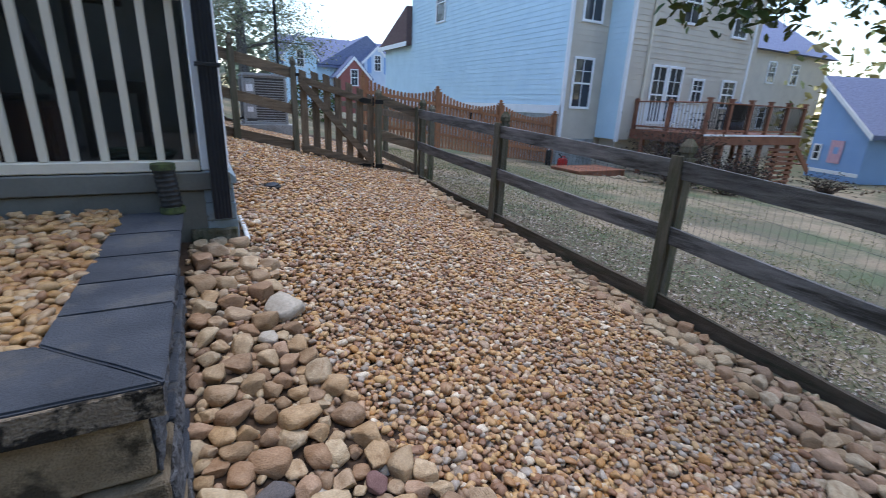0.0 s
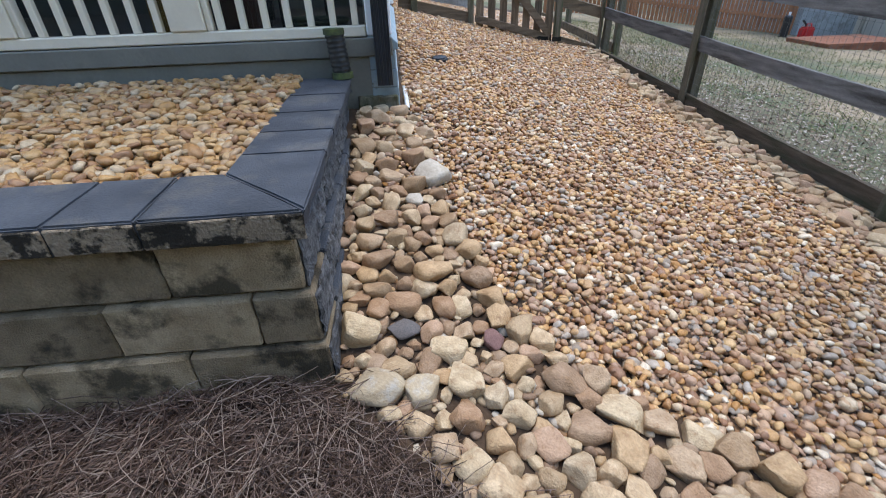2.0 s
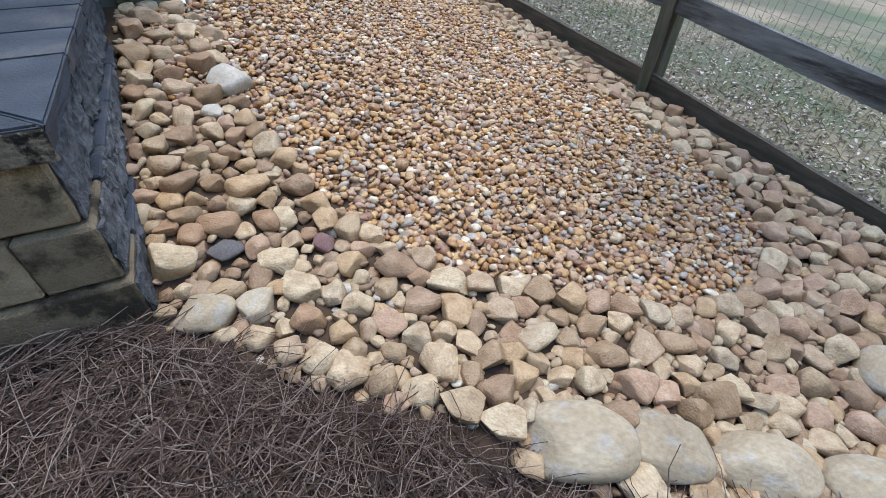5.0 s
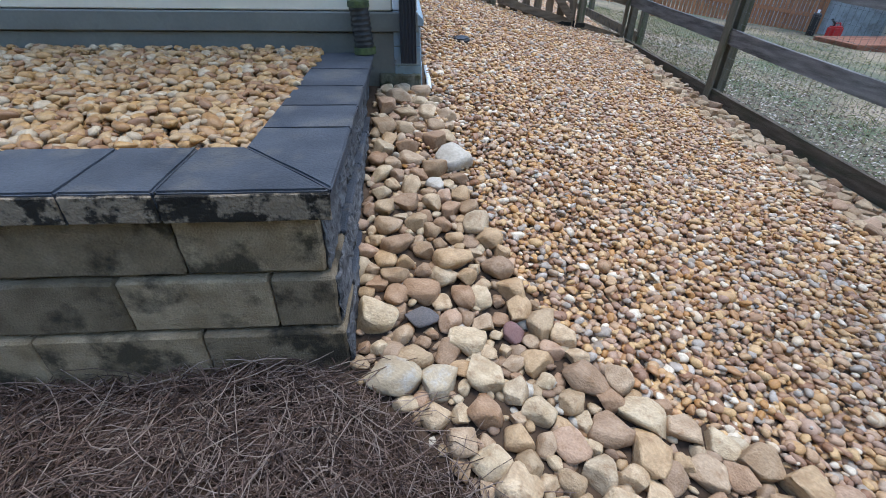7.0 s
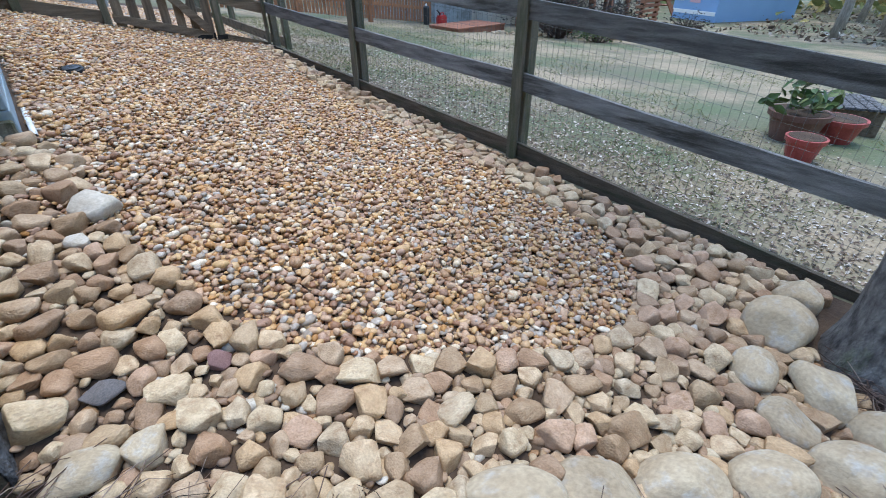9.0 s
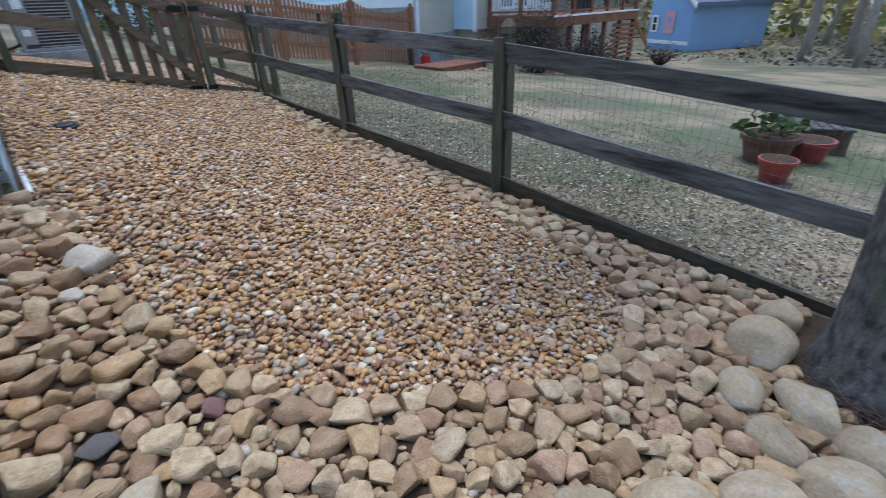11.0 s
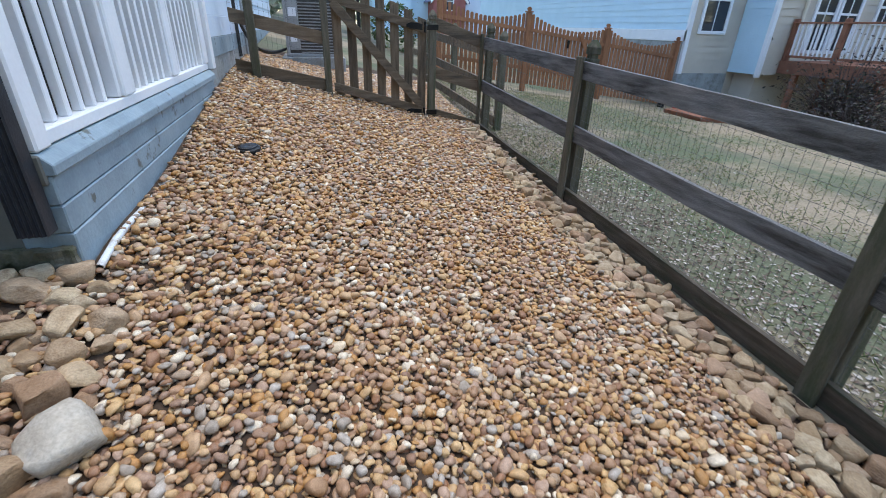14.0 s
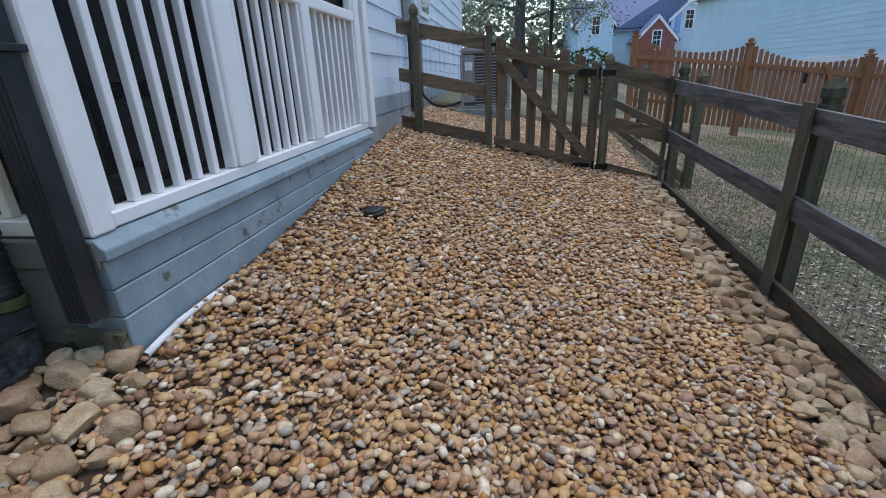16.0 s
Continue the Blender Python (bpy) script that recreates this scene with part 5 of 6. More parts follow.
# ---- trees ----
def bumpy_trunk(bm, pts, radii, n=28, amp=0.05, rough=5.0):
    """A trunk with fluted, uneven bark; rings of n points along the line."""
    rings = []
    for p, r in zip(pts, radii):
        p = Vector(p)
        ring = []
        for k in range(n):
            a = 2 * math.pi * k / n
            d = Vector((math.cos(a), math.sin(a), 0))
            q = noise.noise(Vector((d.x * rough, d.y * rough, p.z * 2.0))) + 0.6 * noise.noise(Vector((d.x * rough * 3, d.y * rough * 3, p.z * 5)))
            ring.append(bm.verts.new(p + d * r * (1 + amp * q)))
        rings.append(ring)
    for a, b in zip(rings, rings[1:]):
        for k in range(n):
            bm.faces.new((a[k], a[(k + 1) % n], b[(k + 1) % n], b[k]))
    bm.faces.new(rings[-1])
    return bm


def near_tree():
    t = thing("tree", "broadleaf tree with grey furrowed bark beside the fence", "tree", "yard trees")
    x, y = 2.74, -0.41
    g = lz(x, y)
    zs = [-0.15 + 0.07 * k for k in range(90)]
    pts = [(x + 0.025 * z + 0.02 * math.sin(z * 1.3), y + 0.075 * z * math.exp(-z / 4), g + z) for z in zs]
    rr = [0.195 + 0.07 * math.exp(-max(z, 0) / 0.14) - 0.008 * z for z in zs]
    part("trunk", bumpy_trunk(bmesh.new(), pts, rr, 44, 0.07, 4.0), M_BARK, t, "", True)
    # a low limb that reaches over the gravel
    limbs = []
    lim = [Vector((2.85, -0.3, g + 3.2)), Vector((2.95, 0.2, 2.85)), Vector((3.0, 0.8, 2.62)), Vector((2.95, 1.4, 2.45)), Vector((2.8, 1.9, 2.30))]
    part("limb", tube(bmesh.new(), lim, [0.06, 0.045, 0.032, 0.022, 0.01], 8), M_BARK, t)
    for a, b in (((2.8, -0.5, g + 4.0), (1.2, -1.6, 6.2)), ((2.8, -0.4, g + 4.6), (4.6, 0.6, 7.0)), ((2.85, -0.5, g + 5.0), (3.2, -2.4, 7.6))):
        m = (Vector(a) + Vector(b)) / 2 + Vector((0, 0, 0.3))
        part("limb", tube(bmesh.new(), [a, m, b], [0.09, 0.06, 0.02], 8), M_BARK, t)
        limbs.append((Vector(a), m, Vector(b)))
    rnd = random.Random(5)
    bm = bmesh.new()
    tips = []
    for k in range(95):
        u = rnd.uniform(0.35, 1.0) * 4
        i = min(3, int(u))
        p = lim[i].lerp(lim[i + 1], u - i)
        end = p + Vector((rnd.gauss(-0.02, 0.45), rnd.gauss(0.05, 0.32), rnd.uniform(-0.50, 0.05)))
        end.z = max(end.z, 1.86)
        mid = p.lerp(end, 0.5) + Vector((0, 0, 0.06))
        tube(bm, [p, mid, end], [0.008, 0.005, 0.002], 5)
        for q in range(22):
            tips.append(mid.lerp(end, rnd.uniform(0.2, 1.05)) + Vector((rnd.gauss(0, 0.05), rnd.gauss(0, 0.05), rnd.gauss(-0.01, 0.04))))
    part("twigs", bm, M_BARK, t)
    v, f = leaf_cloud(len(tips), lambda k: tips[k], 0.068)
    ob = new("leaves", mesh_from("leaves", v, f, M_LEAF))
    ob.parent = t
    cen = [l[2] for l in limbs] + [l[1] for l in limbs]
    v, f = leaf_cloud(420, lambda k: cen[k % 6] + Vector((random.gauss(0, 0.7), random.gauss(0, 0.7), random.gauss(0.2, 0.5))), 0.11)
    ob = new("crown", mesh_from("crown", v, f, M_LEAF))
    ob.parent = t


near_tree()


def far_tree(x, y, h, r, spread, crown0, mat, leaf, n, label, bark=M_PALEBARK, lean=0.0, seed=1, group="trees round the yards"):
    rnd = random.Random(seed)
    t = thing("tree", label, "tree", group)
    g = lz(x, y)
    pts = [(lean * z * z / h + 0.12 * math.sin(z * 0.7 + seed), 0.1 * math.cos(z * 0.9 + seed), z) for z in [h * k / 9 for k in range(-0, 10)]]
    part("trunk", tube(bmesh.new(), pts, [r * (1.25 if k == 0 else 1 - 0.085 * k) for k in range(10)], 10), bark, t, "", True)
    bm = bmesh.new()
    ends = []
    for k in range(16):
        z = crown0 + (h - crown0) * (k + 0.5) / 16
        a = k * 2.4 + rnd.uniform(-0.4, 0.4)
        c = pts[min(9, int(z / h * 9))]
        L = spread * (1.1 - 0.6 * (z - crown0) / max(0.1, h - crown0)) * rnd.uniform(0.7, 1.1)
        e = Vector((c[0] + math.cos(a) * L, c[1] + math.sin(a) * L, z + L * rnd.uniform(-0.1, 0.45)))
        m = Vector((c[0] + math.cos(a) * L * 0.5, c[1] + math.sin(a) * L * 0.5, z + 0.12 * L))
        tube(bm, [(c[0], c[1], z), m, e], [r * 0.3, r * 0.18, r * 0.06], 6)
        ends += [m, m.lerp(e, 0.5), e]
    part("limbs", bm, bark, t)
    v, f = leaf_cloud(n, lambda k: ends[k % len(ends)] + Vector((rnd.gauss(0, spread * 0.2), rnd.gauss(0, spread * 0.2), rnd.gauss(0, spread * 0.15))), leaf)
    ob = new("crown", mesh_from("crown", v, f, mat))
    ob.parent = t
    t.location = (x, y, g - 0.1)


far_tree(2.0, 22.5, 9.0, 0.26, 2.9, 2.0, M_LEAF_F, 0.10, 32000, "broad tree beyond the gate, leaves paled grey-green for haze", M_BARK, 0.0, 3)
far_tree(-3.5, 27.0, 9.5, 0.25, 3.8, 2.0, M_LEAF_F, 0.15, 14000, "broad tree along the street, leaves paled grey-green for haze", M_BARK, 0.0, 4)
k = 0
for x, y, lean in ((26, 4.6, 0.12), (30, 3.6, 0.05), (24, 2.4, 0.25), (33, 1.5, 0.2), (28, 0.3, 0.15), (36, 5.5, 0.0), (40, 3.0, 0.1), (31, -2.5, 0.0), (37, -1.0, 0.1), (25, -4.5, 0.1), (42, 8.5, 0.0), (21, -7.0, 0.1)):
    k += 1
    far_tree(x, y, 11 + (k % 4), 0.17 + 0.03 * (k % 3), 3.0, 2.6 + (k % 3), M_LEAF_Y, 0.34, 1100, "tall pale-trunked tree, autumn leaves coloured bright as if sunlit", M_PALEBARK, lean, 20 + k)
# out-of-view trees, added to cut skylight from the rear
for x, y in ((-11, -17), (-6, -20), (-1, -19), (4, -21), (9, -18.5), (14, -20), (19, -18), (-16, -9), (-8, -24), (0, -25), (7, -26), (15, -25)):
    k += 1
    far_tree(x, y, 13 + (k % 4), 0.22, 4.2, 1.5, M_LEAF_Y, 0.55, 900, "unseen tall tree added behind the yard to block sky", M_BARK, 0.0, 60 + k, "wood behind the yard")


def wood_edge():
    """Undergrowth and far wood beyond the open lawns, and an unseen leaf mass that blocks sky."""
    rnd = random.Random(11)

    def at(q):
        u = rnd.random()
        x, y = 44 + rnd.gauss(0, 4), -22 + 44 * u
        return (x, y, lz(x, y) + abs(rnd.gauss(0, 4.0)))
    v, f = leaf_cloud(5200, at, 0.75)
    tagged(new("far_woods", mesh_from("far_woods", v, f, M_LEAF_Y)), "hazy wood edge beyond the lawns, leaves coloured bright as if sunlit", "woods", kind="stuff")

    # leaf slab out of view, added to dim faces turned to the rear
    def behind(q):
        x, y = rnd.uniform(-34, 6), rnd.uniform(-23, -13)
        return (x, y, lz(x, y) + rnd.uniform(0, 12))
    v, f = leaf_cloud(9000, behind, 1.5)
    tagged(new("sky_blocking_wood", mesh_from("sky_blocking_wood", v, f, M_LEAF_Y)), "unseen leaf mass added behind the yard to block sky", "woods", kind="stuff")

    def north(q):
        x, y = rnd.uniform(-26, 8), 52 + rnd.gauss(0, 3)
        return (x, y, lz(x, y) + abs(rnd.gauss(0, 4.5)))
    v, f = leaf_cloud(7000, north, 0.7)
    tagged(new("far_woods", mesh_from("far_woods", v, f, M_LEAF_F)), "wood beyond the street, leaves paled grey-green for haze", "woods", kind="stuff")

    def low(q):
        x, y = rnd.uniform(22, 40), rnd.uniform(-9, 9)
        return (x, y, lz(x, y) + abs(rnd.gauss(0, 0.15)))
    v, f = leaf_cloud(1800, low, 0.2)
    tagged(new("undergrowth", mesh_from("undergrowth", v, f, M_LITTER)), "brown dry undergrowth below the far trees", "undergrowth", kind="stuff")


wood_edge()


def street_pole():
    p = thing("street_pole", "thin dark street pole beyond the gate", "pole")
    part("pole", tube(bmesh.new(), [(0, 0, -0.2), (0, 0, 5.0), (0, 0, 7.0)], [0.07, 0.055, 0.045], 10), M_IRON, p)
    p.location = (2.95, 20.0, lz(2.95, 20.0))


street_pole()

h = thing("hedge", "clipped dark green round shrub beyond the gate", "shrub")
v, f = leaf_cloud(900, lambda q: Vector((random.gauss(0, 1), random.gauss(0, 1), random.gauss(0, 1))).normalized() * random.uniform(0.75, 0.9) + Vector((0, 0, 0.75)), 0.14)
ob = new("leaves", mesh_from("leaves", v, f, M_LEAF))
ob.parent = h
part("stem", tube(bmesh.new(), [(0, 0, -0.1), (0, 0, 0.5), (0, 0, 1.2)], [0.12, 0.08, 0.03], 8), M_TWIG, h)
h.location = (4.3, 20.0, lz(4.3, 20.0))


# ---- stones ----
def ico(sub):
    bm = bmesh.new()
    bmesh.ops.create_icosphere(bm, subdivisions=sub, radius=1.0)
    v = np.array([p.co for p in bm.verts])
    f = np.array([[p.index for p in q.verts] for q in bm.faces])
    bm.free()
    return v, f


def stone_shape(rng, v, cuts, depth, wobble, power=(1.0, 1.0)):
    """A worn stone: a ball flattened by random planes, its edges kept round."""
    v = np.sign(v) * np.abs(v) ** rng.uniform(*power)
    for _ in range(cuts):
        n = rng.normal(size=3)
        n /= np.linalg.norm(n)
        d = rng.uniform(*depth)
        s = v @ n
        over = np.maximum(s - d, 0)
        v -= np.outer(over * 0.95, n)
    k = rng.normal(size=(3, 3)) * 1.6
    v += wobble * np.sin(v @ k + rng.uniform(0, 6, 3))
    return v / np.abs(v).max(0)


INNER = ((0.20, 3.02), (0.30, 2.75), (0.36, 2.12), (0.48, 1.59), (0.64, 1.23), (0.82, 1.00), (1.05, 0.88), (1.35, 0.70), (1.67, 0.53), (2.13, 0.50), (2.54, 0.72),
         (2.76, 1.10), (2.82, 1.80), (2.88, 2.55), (2.86, 3.60), (2.84, 4.50), (2.88, 5.56), (2.90, 6.40), (2.86, 6.85), (3.20, 7.0))
OUTER = ((-0.12, 1.07), (0.05, 0.95), (0.28, 0.69), (0.50, 0.52), (0.64, 0.38), (0.80, 0.16), (1.10, -0.02), (1.40, -0.18), (1.75, -0.40), (2.10, -0.62), (2.36, -0.58), (2.48, -0.2), (2.7, -0.08), (3.19, -0.05))


def inside(poly, x, y):
    c = np.zeros(np.shape(x), bool)
    n = len(poly)
    for i in range(n):
        (x0, y0), (x1, y1) = poly[i], poly[(i + 1) % n]
        hit = ((y0 > y) != (y1 > y)) & (x < (x1 - x0) * (y - y0) / (y1 - y0 + 1e-12) + x0)
        c ^= hit
    return c


PEBBLE_AREA = INNER + ((3.20, 9.8), (0.16, 9.8))
BORDER_AREA = INNER + ((3.21, 7.0),) + OUTER[::-1] + ((-0.135, 1.12), (-0.135, 2.97), (0.15, 2.97))


def stone_border():
    """Packed cobbles between the wall, the fence, the straw and the pebbles; boulders along the open edge."""
    rng = np.random.default_rng(8)
    base, fc = ico(3)
    hero, hf = ico(4)
    meshes = []
    for k in range(16):
        sv = stone_shape(rng, base, 14, (0.48, 0.86), 0.02, (0.65, 0.9))
        sv += 0.012 * np.sin(sv @ (rng.normal(size=(3, 3)) * 6))
        me = mesh_from("stone", sv, fc, M_STONE, True)
        meshes.append(me)
    big = []
    for k in range(6):
        me = mesh_from("boulder", stone_shape(rng, hero, 7, (0.68, 0.95), 0.06, (0.82, 1.0)), hf, M_BOULDER, True)
        big.append(me)
    placed = []
    border = thing("stone_border", "border of packed tan river cobbles around the gravel", "stone border")

    def put(x, y, a, b, c, rz, me, parent=border, name="stone", tilt=8, mat=None, lift=0.42):
        if mat:
            me = me.copy()
            me.materials[0] = mat
        m = pose(x, y, lz(x, y) + c * lift, rng.uniform(-tilt, tilt), rng.uniform(-tilt, tilt), rz) @ Matrix.Diagonal((a, b, c, 1))
        ob = piece(name, me, parent, m)
        placed.append((x, y, (a + b) / 2))
        return ob

    # boulders of their own
    for x, y, a, b, c, rz in ((0.90, 0.25, 0.185, 0.125, 0.09, -30), (1.17, 0.12, 0.14, 0.115, 0.09, -60), (1.42, -0.05, 0.165, 0.115, 0.09, -35), (1.68, -0.24, 0.16, 0.12, 0.09, -30),
                              (1.97, -0.42, 0.17, 0.12, 0.09, -35), (2.24, -0.50, 0.13, 0.15, 0.11, 10), (2.03, -0.20, 0.12, 0.10, 0.08, 60), (2.34, -0.25, 0.17, 0.12, 0.10, 35),
                              (2.22, -0.02, 0.15, 0.10, 0.08, 15), (2.62, 0.02, 0.20, 0.15, 0.13, -10), (2.95, 0.02, 0.14, 0.11, 0.10, 20)):
        ob = put(x, y, a, b, c, rz, big[rng.integers(6)], None, "boulder", 5, None, 0.3)
        tagged(ob, "large pale tan boulder at the edge of the cobbles", "boulder", "edging boulders")
    # distinctive cobbles
    for x, y, a, b, c, rz, mat in ((0.30, 2.31, 0.115, 0.105, 0.075, -35, M_PALESTONE), (0.20, 2.08, 0.055, 0.05, 0.045, 20, M_PALESTONE), (0.11, 1.31, 0.062, 0.05, 0.04, 20, M_STONE_D), (0.45, 1.24, 0.052, 0.045, 0.035, 70, M_STONE_P),
                                   (0.00, 1.06, 0.105, 0.075, 0.06, -20, M_BOULDER), (0.17, 1.06, 0.075, 0.07, 0.05, 40, M_BOULDER), (0.57, 1.29, 0.085, 0.06, 0.05, 55, None),
                                   (0.66, 1.05, 0.095, 0.06, 0.05, -35, None), (0.02, 2.86, 0.085, 0.06, 0.055, 10, None), (-0.06, 2.74, 0.075, 0.055, 0.05, 70, None), (0.13, 2.84, 0.07, 0.05, 0.04, 30, None),
                                   (0.33, 2.02, 0.07, 0.055, 0.045, 80, None), (0.41, 1.72, 0.075, 0.06, 0.05, 0, None)):
        put(x, y, a, b, c, rz, meshes[rng.integers(16)], mat=mat)
    # rows of larger stones laid along the straw and along the pebbles
    def row(line, side, size, gap):
        pts = np.array(line)
        seg = np.linalg.norm(np.diff(pts, axis=0), axis=1)
        run = np.r_[0, np.cumsum(seg)]
        at = 0.0
        while at < run[-1]:
            s = size * rng.uniform(0.85, 1.2)
            at += s * gap
            k = min(int(np.searchsorted(run, at)) - 1, len(seg) - 1)
            d = (pts[k + 1] - pts[k]) / seg[k]
            x, y = pts[k] + d * (at - run[k]) + np.array((-d[1], d[0])) * side * s * rng.uniform(0.75, 1.0)
            at += s * gap
            if all((x - px) ** 2 + (y - py) ** 2 > (0.66 * (s + pr)) ** 2 for px, py, pr in placed):
                e = rng.uniform(1.0, 1.2)
                put(x, y, s * e, s / e, s * rng.uniform(0.65, 0.85), math.degrees(math.atan2(d[1], d[0])) + rng.uniform(-25, 25), meshes[rng.integers(16)], tilt=10)

    row(OUTER[:6], 1, 0.068, 0.86)
    row(INNER[2:12], -1, 0.062, 0.9)
    # the rest packed at random, large ones first
    for size, tries in ((0.066, 2600), (0.054, 10000), (0.042, 24000), (0.031, 40000)):
        xs, ys = rng.uniform(-0.13, 3.2, tries), rng.uniform(-0.65, 7.0, tries)
        ok = inside(BORDER_AREA, xs, ys)
        for x, y in zip(xs[ok], ys[ok]):
            s = size * rng.uniform(0.85, 1.15)
            if x > 2.6 and y > 2.2:
                s *= 0.9
            if x > 3.2 - s * 0.8 or (y > 1.08 and y < 2.97 and x < -0.135 + s * 0.8):
                continue
            near = np.array(placed)
            if np.all((x - near[:, 0]) ** 2 + (y - near[:, 1]) ** 2 > (0.73 * (s + near[:, 2])) ** 2):
                e = rng.uniform(1.0, 1.2)
                put(x, y, s * e, s / e * 1.05, s * rng.uniform(0.65, 0.95), rng.uniform(0, 360), meshes[rng.integers(16)], tilt=14)
    return placed


STONES = stone_border()


def gravel():
    """Loose river pebbles over the side yard, in the gaps of the border and in the raised bed."""
    rng = np.random.default_rng(21)
    v1b, f1b = ico(2)
    sv = np.array(STONES)

    def scatter(area, step, x0, x1, y0, y1, jitter=0.5):
        gx, gy = np.meshgrid(np.arange(x0, x1, step), np.arange(y0, y1, step * 0.87))
        gx = gx + (np.arange(gx.shape[0]) % 2)[:, None] * step * 0.5
        x = (gx + rng.uniform(-jitter, jitter, gx.shape) * step).ravel()
        y = (gy + rng.uniform(-jitter, jitter, gx.shape) * step).ravel()
        k = inside(area, x, y)
        return x[k], y[k]

    def field(name, label, x, y, z, a, shapes, faces, mat=M_PEBBLE, lean=0.22):
        n = len(x)
        m = shapes.shape[1]
        pick = rng.integers(len(shapes), size=n)
        ax = np.stack([a * rng.uniform(0.95, 1.35, n), a * rng.uniform(0.70, 0.98, n), a * rng.uniform(0.46, 0.76, n)], -1)
        p = shapes[pick] * ax[:, None, :]
        rz, rx, ry = rng.uniform(0, 6.283, n), rng.normal(0, lean, n), rng.normal(0, lean, n)
        for ang, i, j in ((rx, 1, 2), (ry, 0, 2), (rz, 0, 1)):
            c, s = np.cos(ang)[:, None], np.sin(ang)[:, None]
            u, w = p[:, :, i].copy(), p[:, :, j].copy()
            p[:, :, i], p[:, :, j] = c * u - s * w, s * u + c * w
        p += np.stack([x, y, z], -1)[:, None, :]
        f = (faces[None] + (np.arange(n) * m)[:, None, None]).reshape(-1, 3)
        ob = new(name, mesh_from(name, p.reshape(-1, 3), f, mat, True))
        return tagged(ob, label, "gravel", kind="stuff")

    def shapes_of(v, n, cuts):
        return np.array([stone_shape(rng, v, cuts, (0.58, 0.92), 0.04, (0.78, 1.0)) for _ in range(n)])

    S1 = shapes_of(v1b, 32, 6)
    x, y = scatter(PEBBLE_AREA, 0.0290, 0.1, 3.25, 0.4, 9.8, 0.42)
    xs, ys = scatter(PEBBLE_AREA, 0.042, 0.1, 3.25, 0.4, 7.4, 0.6)
    xm, ym = scatter(BORDER_AREA, 0.030, 0.05, 0.7, 2.2, 3.05)
    xs, ys = np.r_[xs, xm], np.r_[ys, ym]
    layer = np.r_[np.zeros(len(x)), np.ones(len(xs))]
    x, y = np.r_[x, xs], np.r_[y, ys]

    def clear(x, y, share):
        keep = (x < 3.21) & ~((np.abs(x - 0.58) < 0.075) & (np.abs(y - 4.72) < 0.075))
        for px, py, pr in sv:
            keep &= (x - px) ** 2 + (y - py) ** 2 > (pr * share) ** 2
        return keep

    keep = clear(x, y, 0.62)
    x, y, layer = x[keep], y[keep], layer[keep]
    lump = np.array([noise.noise(Vector((float(q) * 2.2, float(w) * 2.2, 0))) for q, w in zip(x, y)])
    z = land_z(x, y) + 0.004 + layer * 0.019 + 0.008 * lump + rng.uniform(-0.007, 0.008, len(x))
    a = 0.0170 * np.exp(rng.normal(0, 0.25, len(x)))
    v0, f0 = ico(1)
    near = y < 5.0
    field("gravel", "loose bed of tan, orange and grey river pebbles", x[near], y[near], z[near], a[near], S1, f1b)
    field("gravel", "loose bed of tan, orange and grey river pebbles near the gate", x[~near], y[~near], z[~near], a[~near] * 1.08, shapes_of(v0, 24, 2), f0)
    x, y = scatter(BORDER_AREA, 0.040, -0.14, 3.25, -0.65, 7.0)
    keep = clear(x, y, 0.80)
    x, y = x[keep], y[keep]
    field("gravel", "small tan stones filling the gaps between cobbles", x, y, land_z(x, y) + rng.uniform(-0.004, 0.012, len(x)), 0.022 * np.exp(rng.normal(0, 0.25, len(x))), S1, f1b, M_COBBLET, 0.4)
    bed = ((-3.4, 1.40), (-0.42, 1.40), (-0.42, 2.99), (-3.4, 2.99))
    x, y = scatter(bed, 0.041, -3.4, -0.4, 1.35, 3.02)
    xs, ys = scatter(bed, 0.06, -3.4, -0.4, 1.35, 3.02, 0.9)
    layer = np.r_[np.zeros(len(x)), np.ones(len(xs))]
    x, y = np.r_[x, xs], np.r_[y, ys]
    z = 0.785 + 0.05 * np.clip((y - 1.5) / 1.4, 0, 1) + layer * 0.016 + rng.uniform(-0.006, 0.01, len(x))
    a = 0.0245 * np.exp(rng.normal(0, 0.2, len(x)))
    field("gravel", "raised bed of orange and tan river pebbles", x, y, z, a, S1, f1b, M_PEBBLE_BED)


gravel()


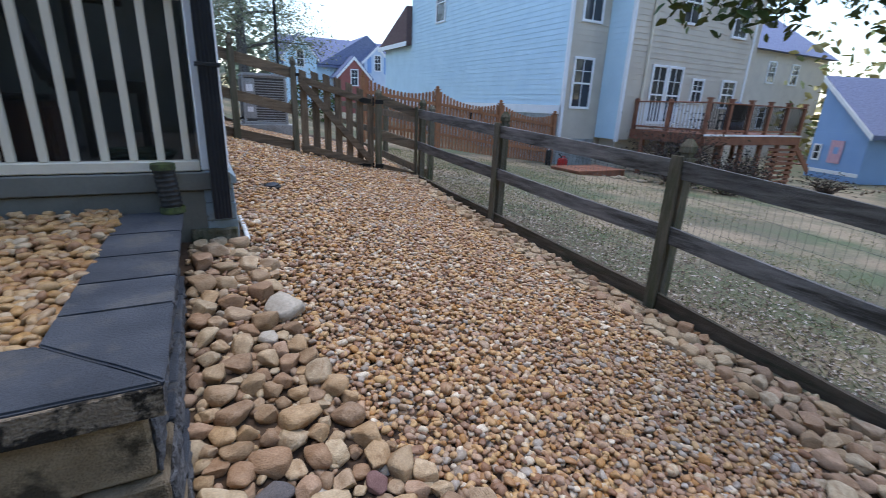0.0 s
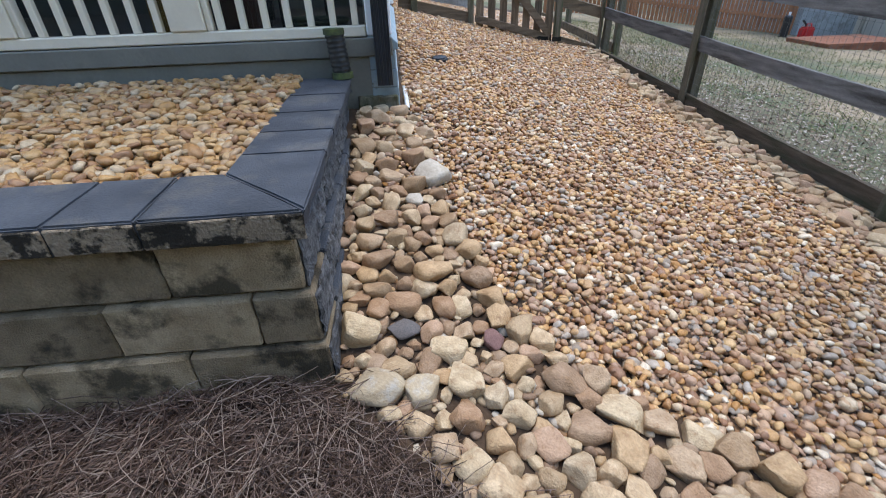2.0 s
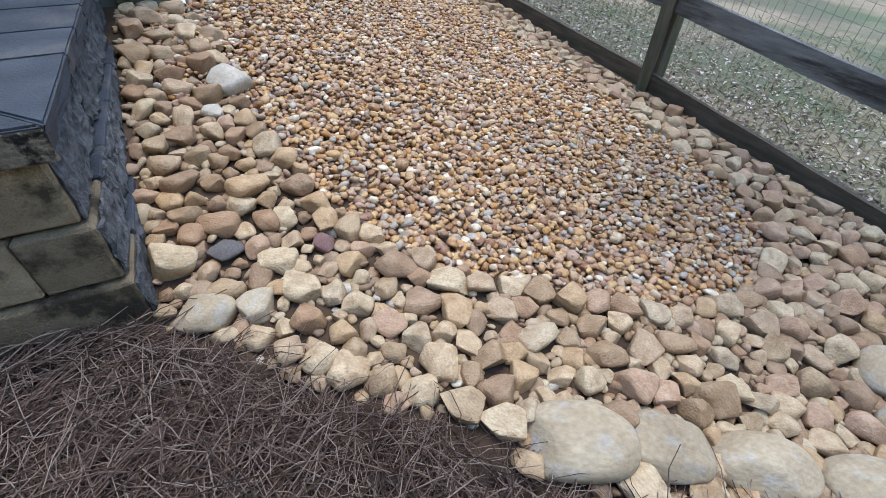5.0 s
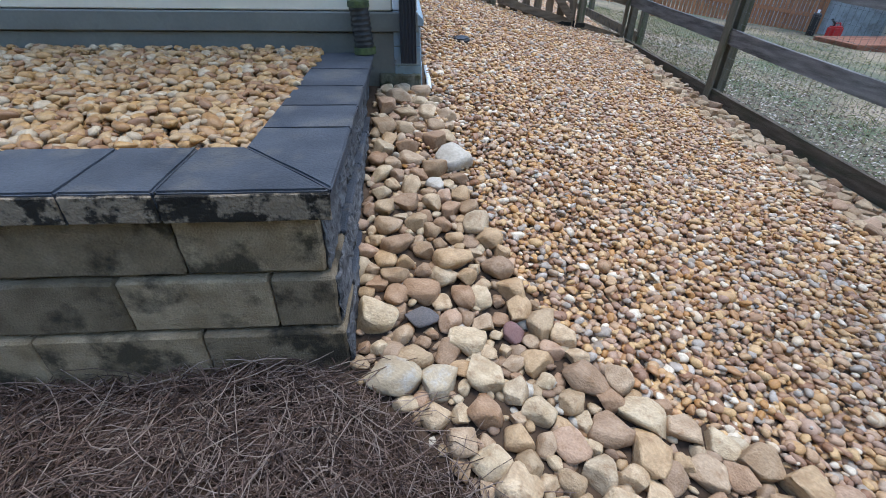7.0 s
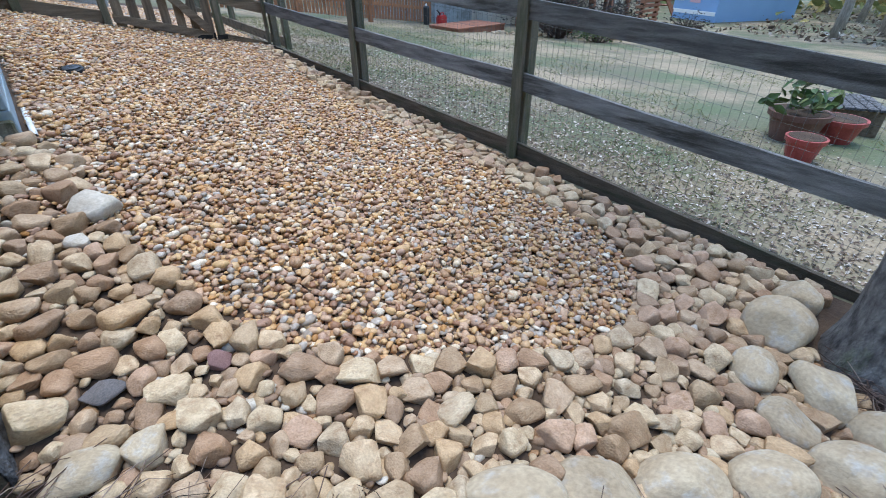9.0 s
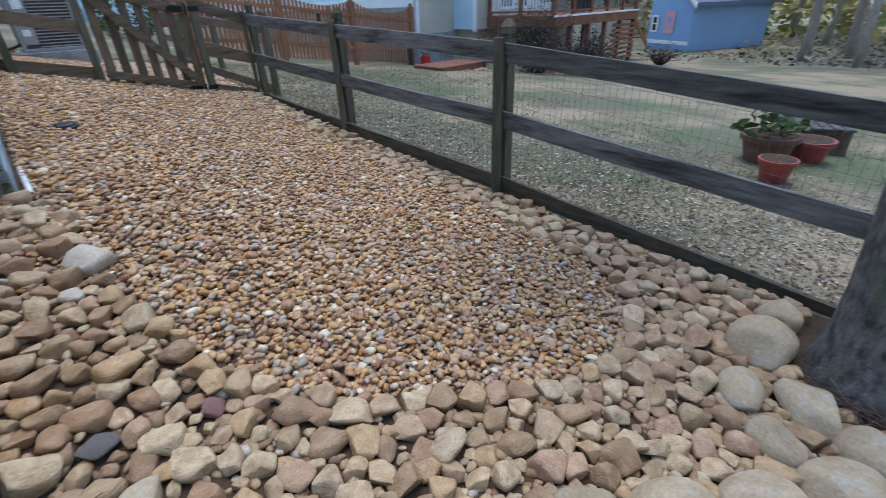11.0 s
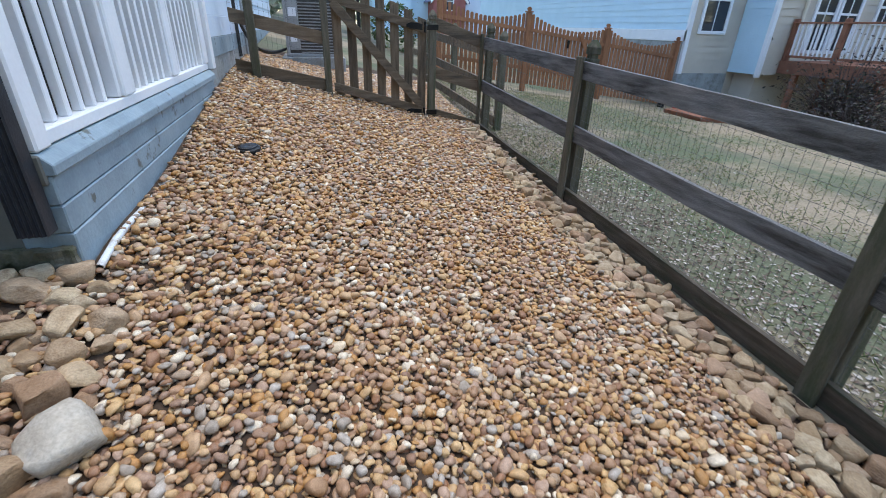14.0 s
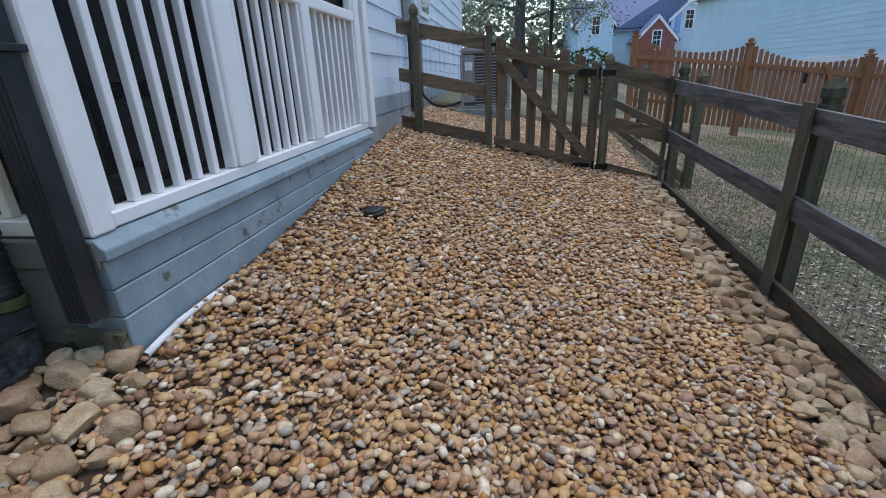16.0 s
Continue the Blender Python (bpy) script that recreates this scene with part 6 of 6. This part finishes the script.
# ---- pine straw, grass and leaf litter ----
def strands(name, label, category, n, where, length, radius, mat, rng, curl=0.5, lift=0.03, stand=0.0):
    """Thin three-sided bent stalks."""
    seg = 3
    x, y = where
    n = len(x)
    ang = rng.uniform(0, 6.283, n)
    turn = rng.normal(0, curl, n)
    pitch = rng.normal(0.0, 0.16, n) + stand * rng.uniform(0.3, 1.2, n)
    L = length * rng.uniform(0.5, 1.3, n)
    z = land_z(x, y) + rng.uniform(0.002, lift, n)
    pts = np.zeros((n, seg + 1, 3))
    pts[:, 0] = np.stack([x, y, z], -1)
    for s in range(seg):
        a = ang + turn * s / seg
        pts[:, s + 1] = pts[:, s] + np.stack([np.cos(a) * L / seg, np.sin(a) * L / seg, np.sin(pitch - 0.12 * s) * L / seg], -1)
    floor = land_z(pts[:, :, 0], pts[:, :, 1]) + 0.003
    pts[:, :, 2] = np.maximum(pts[:, :, 2], floor)
    side = np.stack([-np.sin(ang), np.cos(ang), np.zeros(n)], -1)[:, None, :]
    up = np.array([0, 0, 1.0])
    rad = radius * rng.uniform(0.7, 1.3, n)[:, None, None]
    ring = np.stack([pts + side * rad, pts - side * rad, pts + up * rad * 1.6], 2)
    v = ring.reshape(-1, 3)
    m = (seg + 1) * 3
    f = []
    for s in range(seg):
        for k in range(3):
            a0, a1 = s * 3 + k, s * 3 + (k + 1) % 3
            f.append((a0, a1, a1 + 3, a0 + 3))
    f = (np.array(f)[None] + (np.arange(n) * m)[:, None, None]).reshape(-1, 4)
    return tagged(new(name, mesh_from(name, v, f, mat)), label, category, kind="stuff")


def ground_cover():
    rng = np.random.default_rng(33)
    straw = OUTER[:12] + ((2.6, -0.5), (3.1, -0.6), (3.1, -2.4), (-3.4, -2.4), (-3.4, 1.10), (-0.14, 1.10))
    x, y = rng.uniform(-2.2, 3.1, 62000), rng.uniform(-1.2, 1.10, 62000)
    k = inside(straw, x, y)
    for dx, dy in ((0.03, 0.0), (0.0, 0.03), (0.03, 0.03)):
        k &= ~inside(BORDER_AREA, x + dx, y + dy)
    strands("pine_straw", "matted brown pine straw mulch", "pine straw", 0, (x[k], y[k]), 0.20, 0.0014, M_STRAW, rng, 1.1, 0.07)
    x, y = FX + 0.08 + np.abs(rng.normal(0, 3.6, 26000)), rng.uniform(-1.5, 13.0, 26000)
    dens = np.array([noise.noise(Vector((float(q) * 0.45, float(w) * 0.45, 3.0))) for q, w in zip(x, y)])
    k = (dens + 0.05 * (y - 3) > rng.uniform(-0.25, 0.55, len(x)))
    strands("grass", "thin patchy grass of the lawn next door", "grass", 0, (x[k], y[k]), 0.06, 0.0028, M_GRASS, rng, 0.5, 0.006, 1.0)
    x, y = FX + 0.08 + np.abs(rng.normal(0, 1.2, 22000)), rng.uniform(-1.5, 9.5, 22000)
    v, f = leaf_cloud(len(x), lambda q: (x[q], y[q], lz(x[q], y[q]) + 0.008), 0.030, 0.5, 0.5)
    tagged(new("leaf_litter", mesh_from("leaf_litter", v, f, M_LITTER)), "scattered dry brown leaves along the fence", "leaf litter", kind="stuff")
    x, y = rng.uniform(11, 16, 900), rng.uniform(5.5, 10.5, 900)
    k = np.abs(y - 9.6 + (x - 11.5) * 0.85) < 0.5
    x, y = x[k], y[k]
    rb, rf = ico(1)
    verts, faces = [], []
    for q in range(len(x)):
        s = rng.uniform(0.04, 0.13)
        sv = stone_shape(rng, rb, 5, (0.6, 0.9), 0.05) * (s, s * 0.8, s * 0.5) + (x[q], y[q], lz(x[q], y[q]) + s * 0.2)
        faces.append(rf + len(verts) * len(rb))
        verts.append(sv)
    tagged(new("garden_rocks", mesh_from("garden_rocks", np.concatenate(verts), np.concatenate(faces), M_BOULDER)), "strip of pale rocks edging the bed by the deck", "rocks", kind="stuff")


ground_cover()
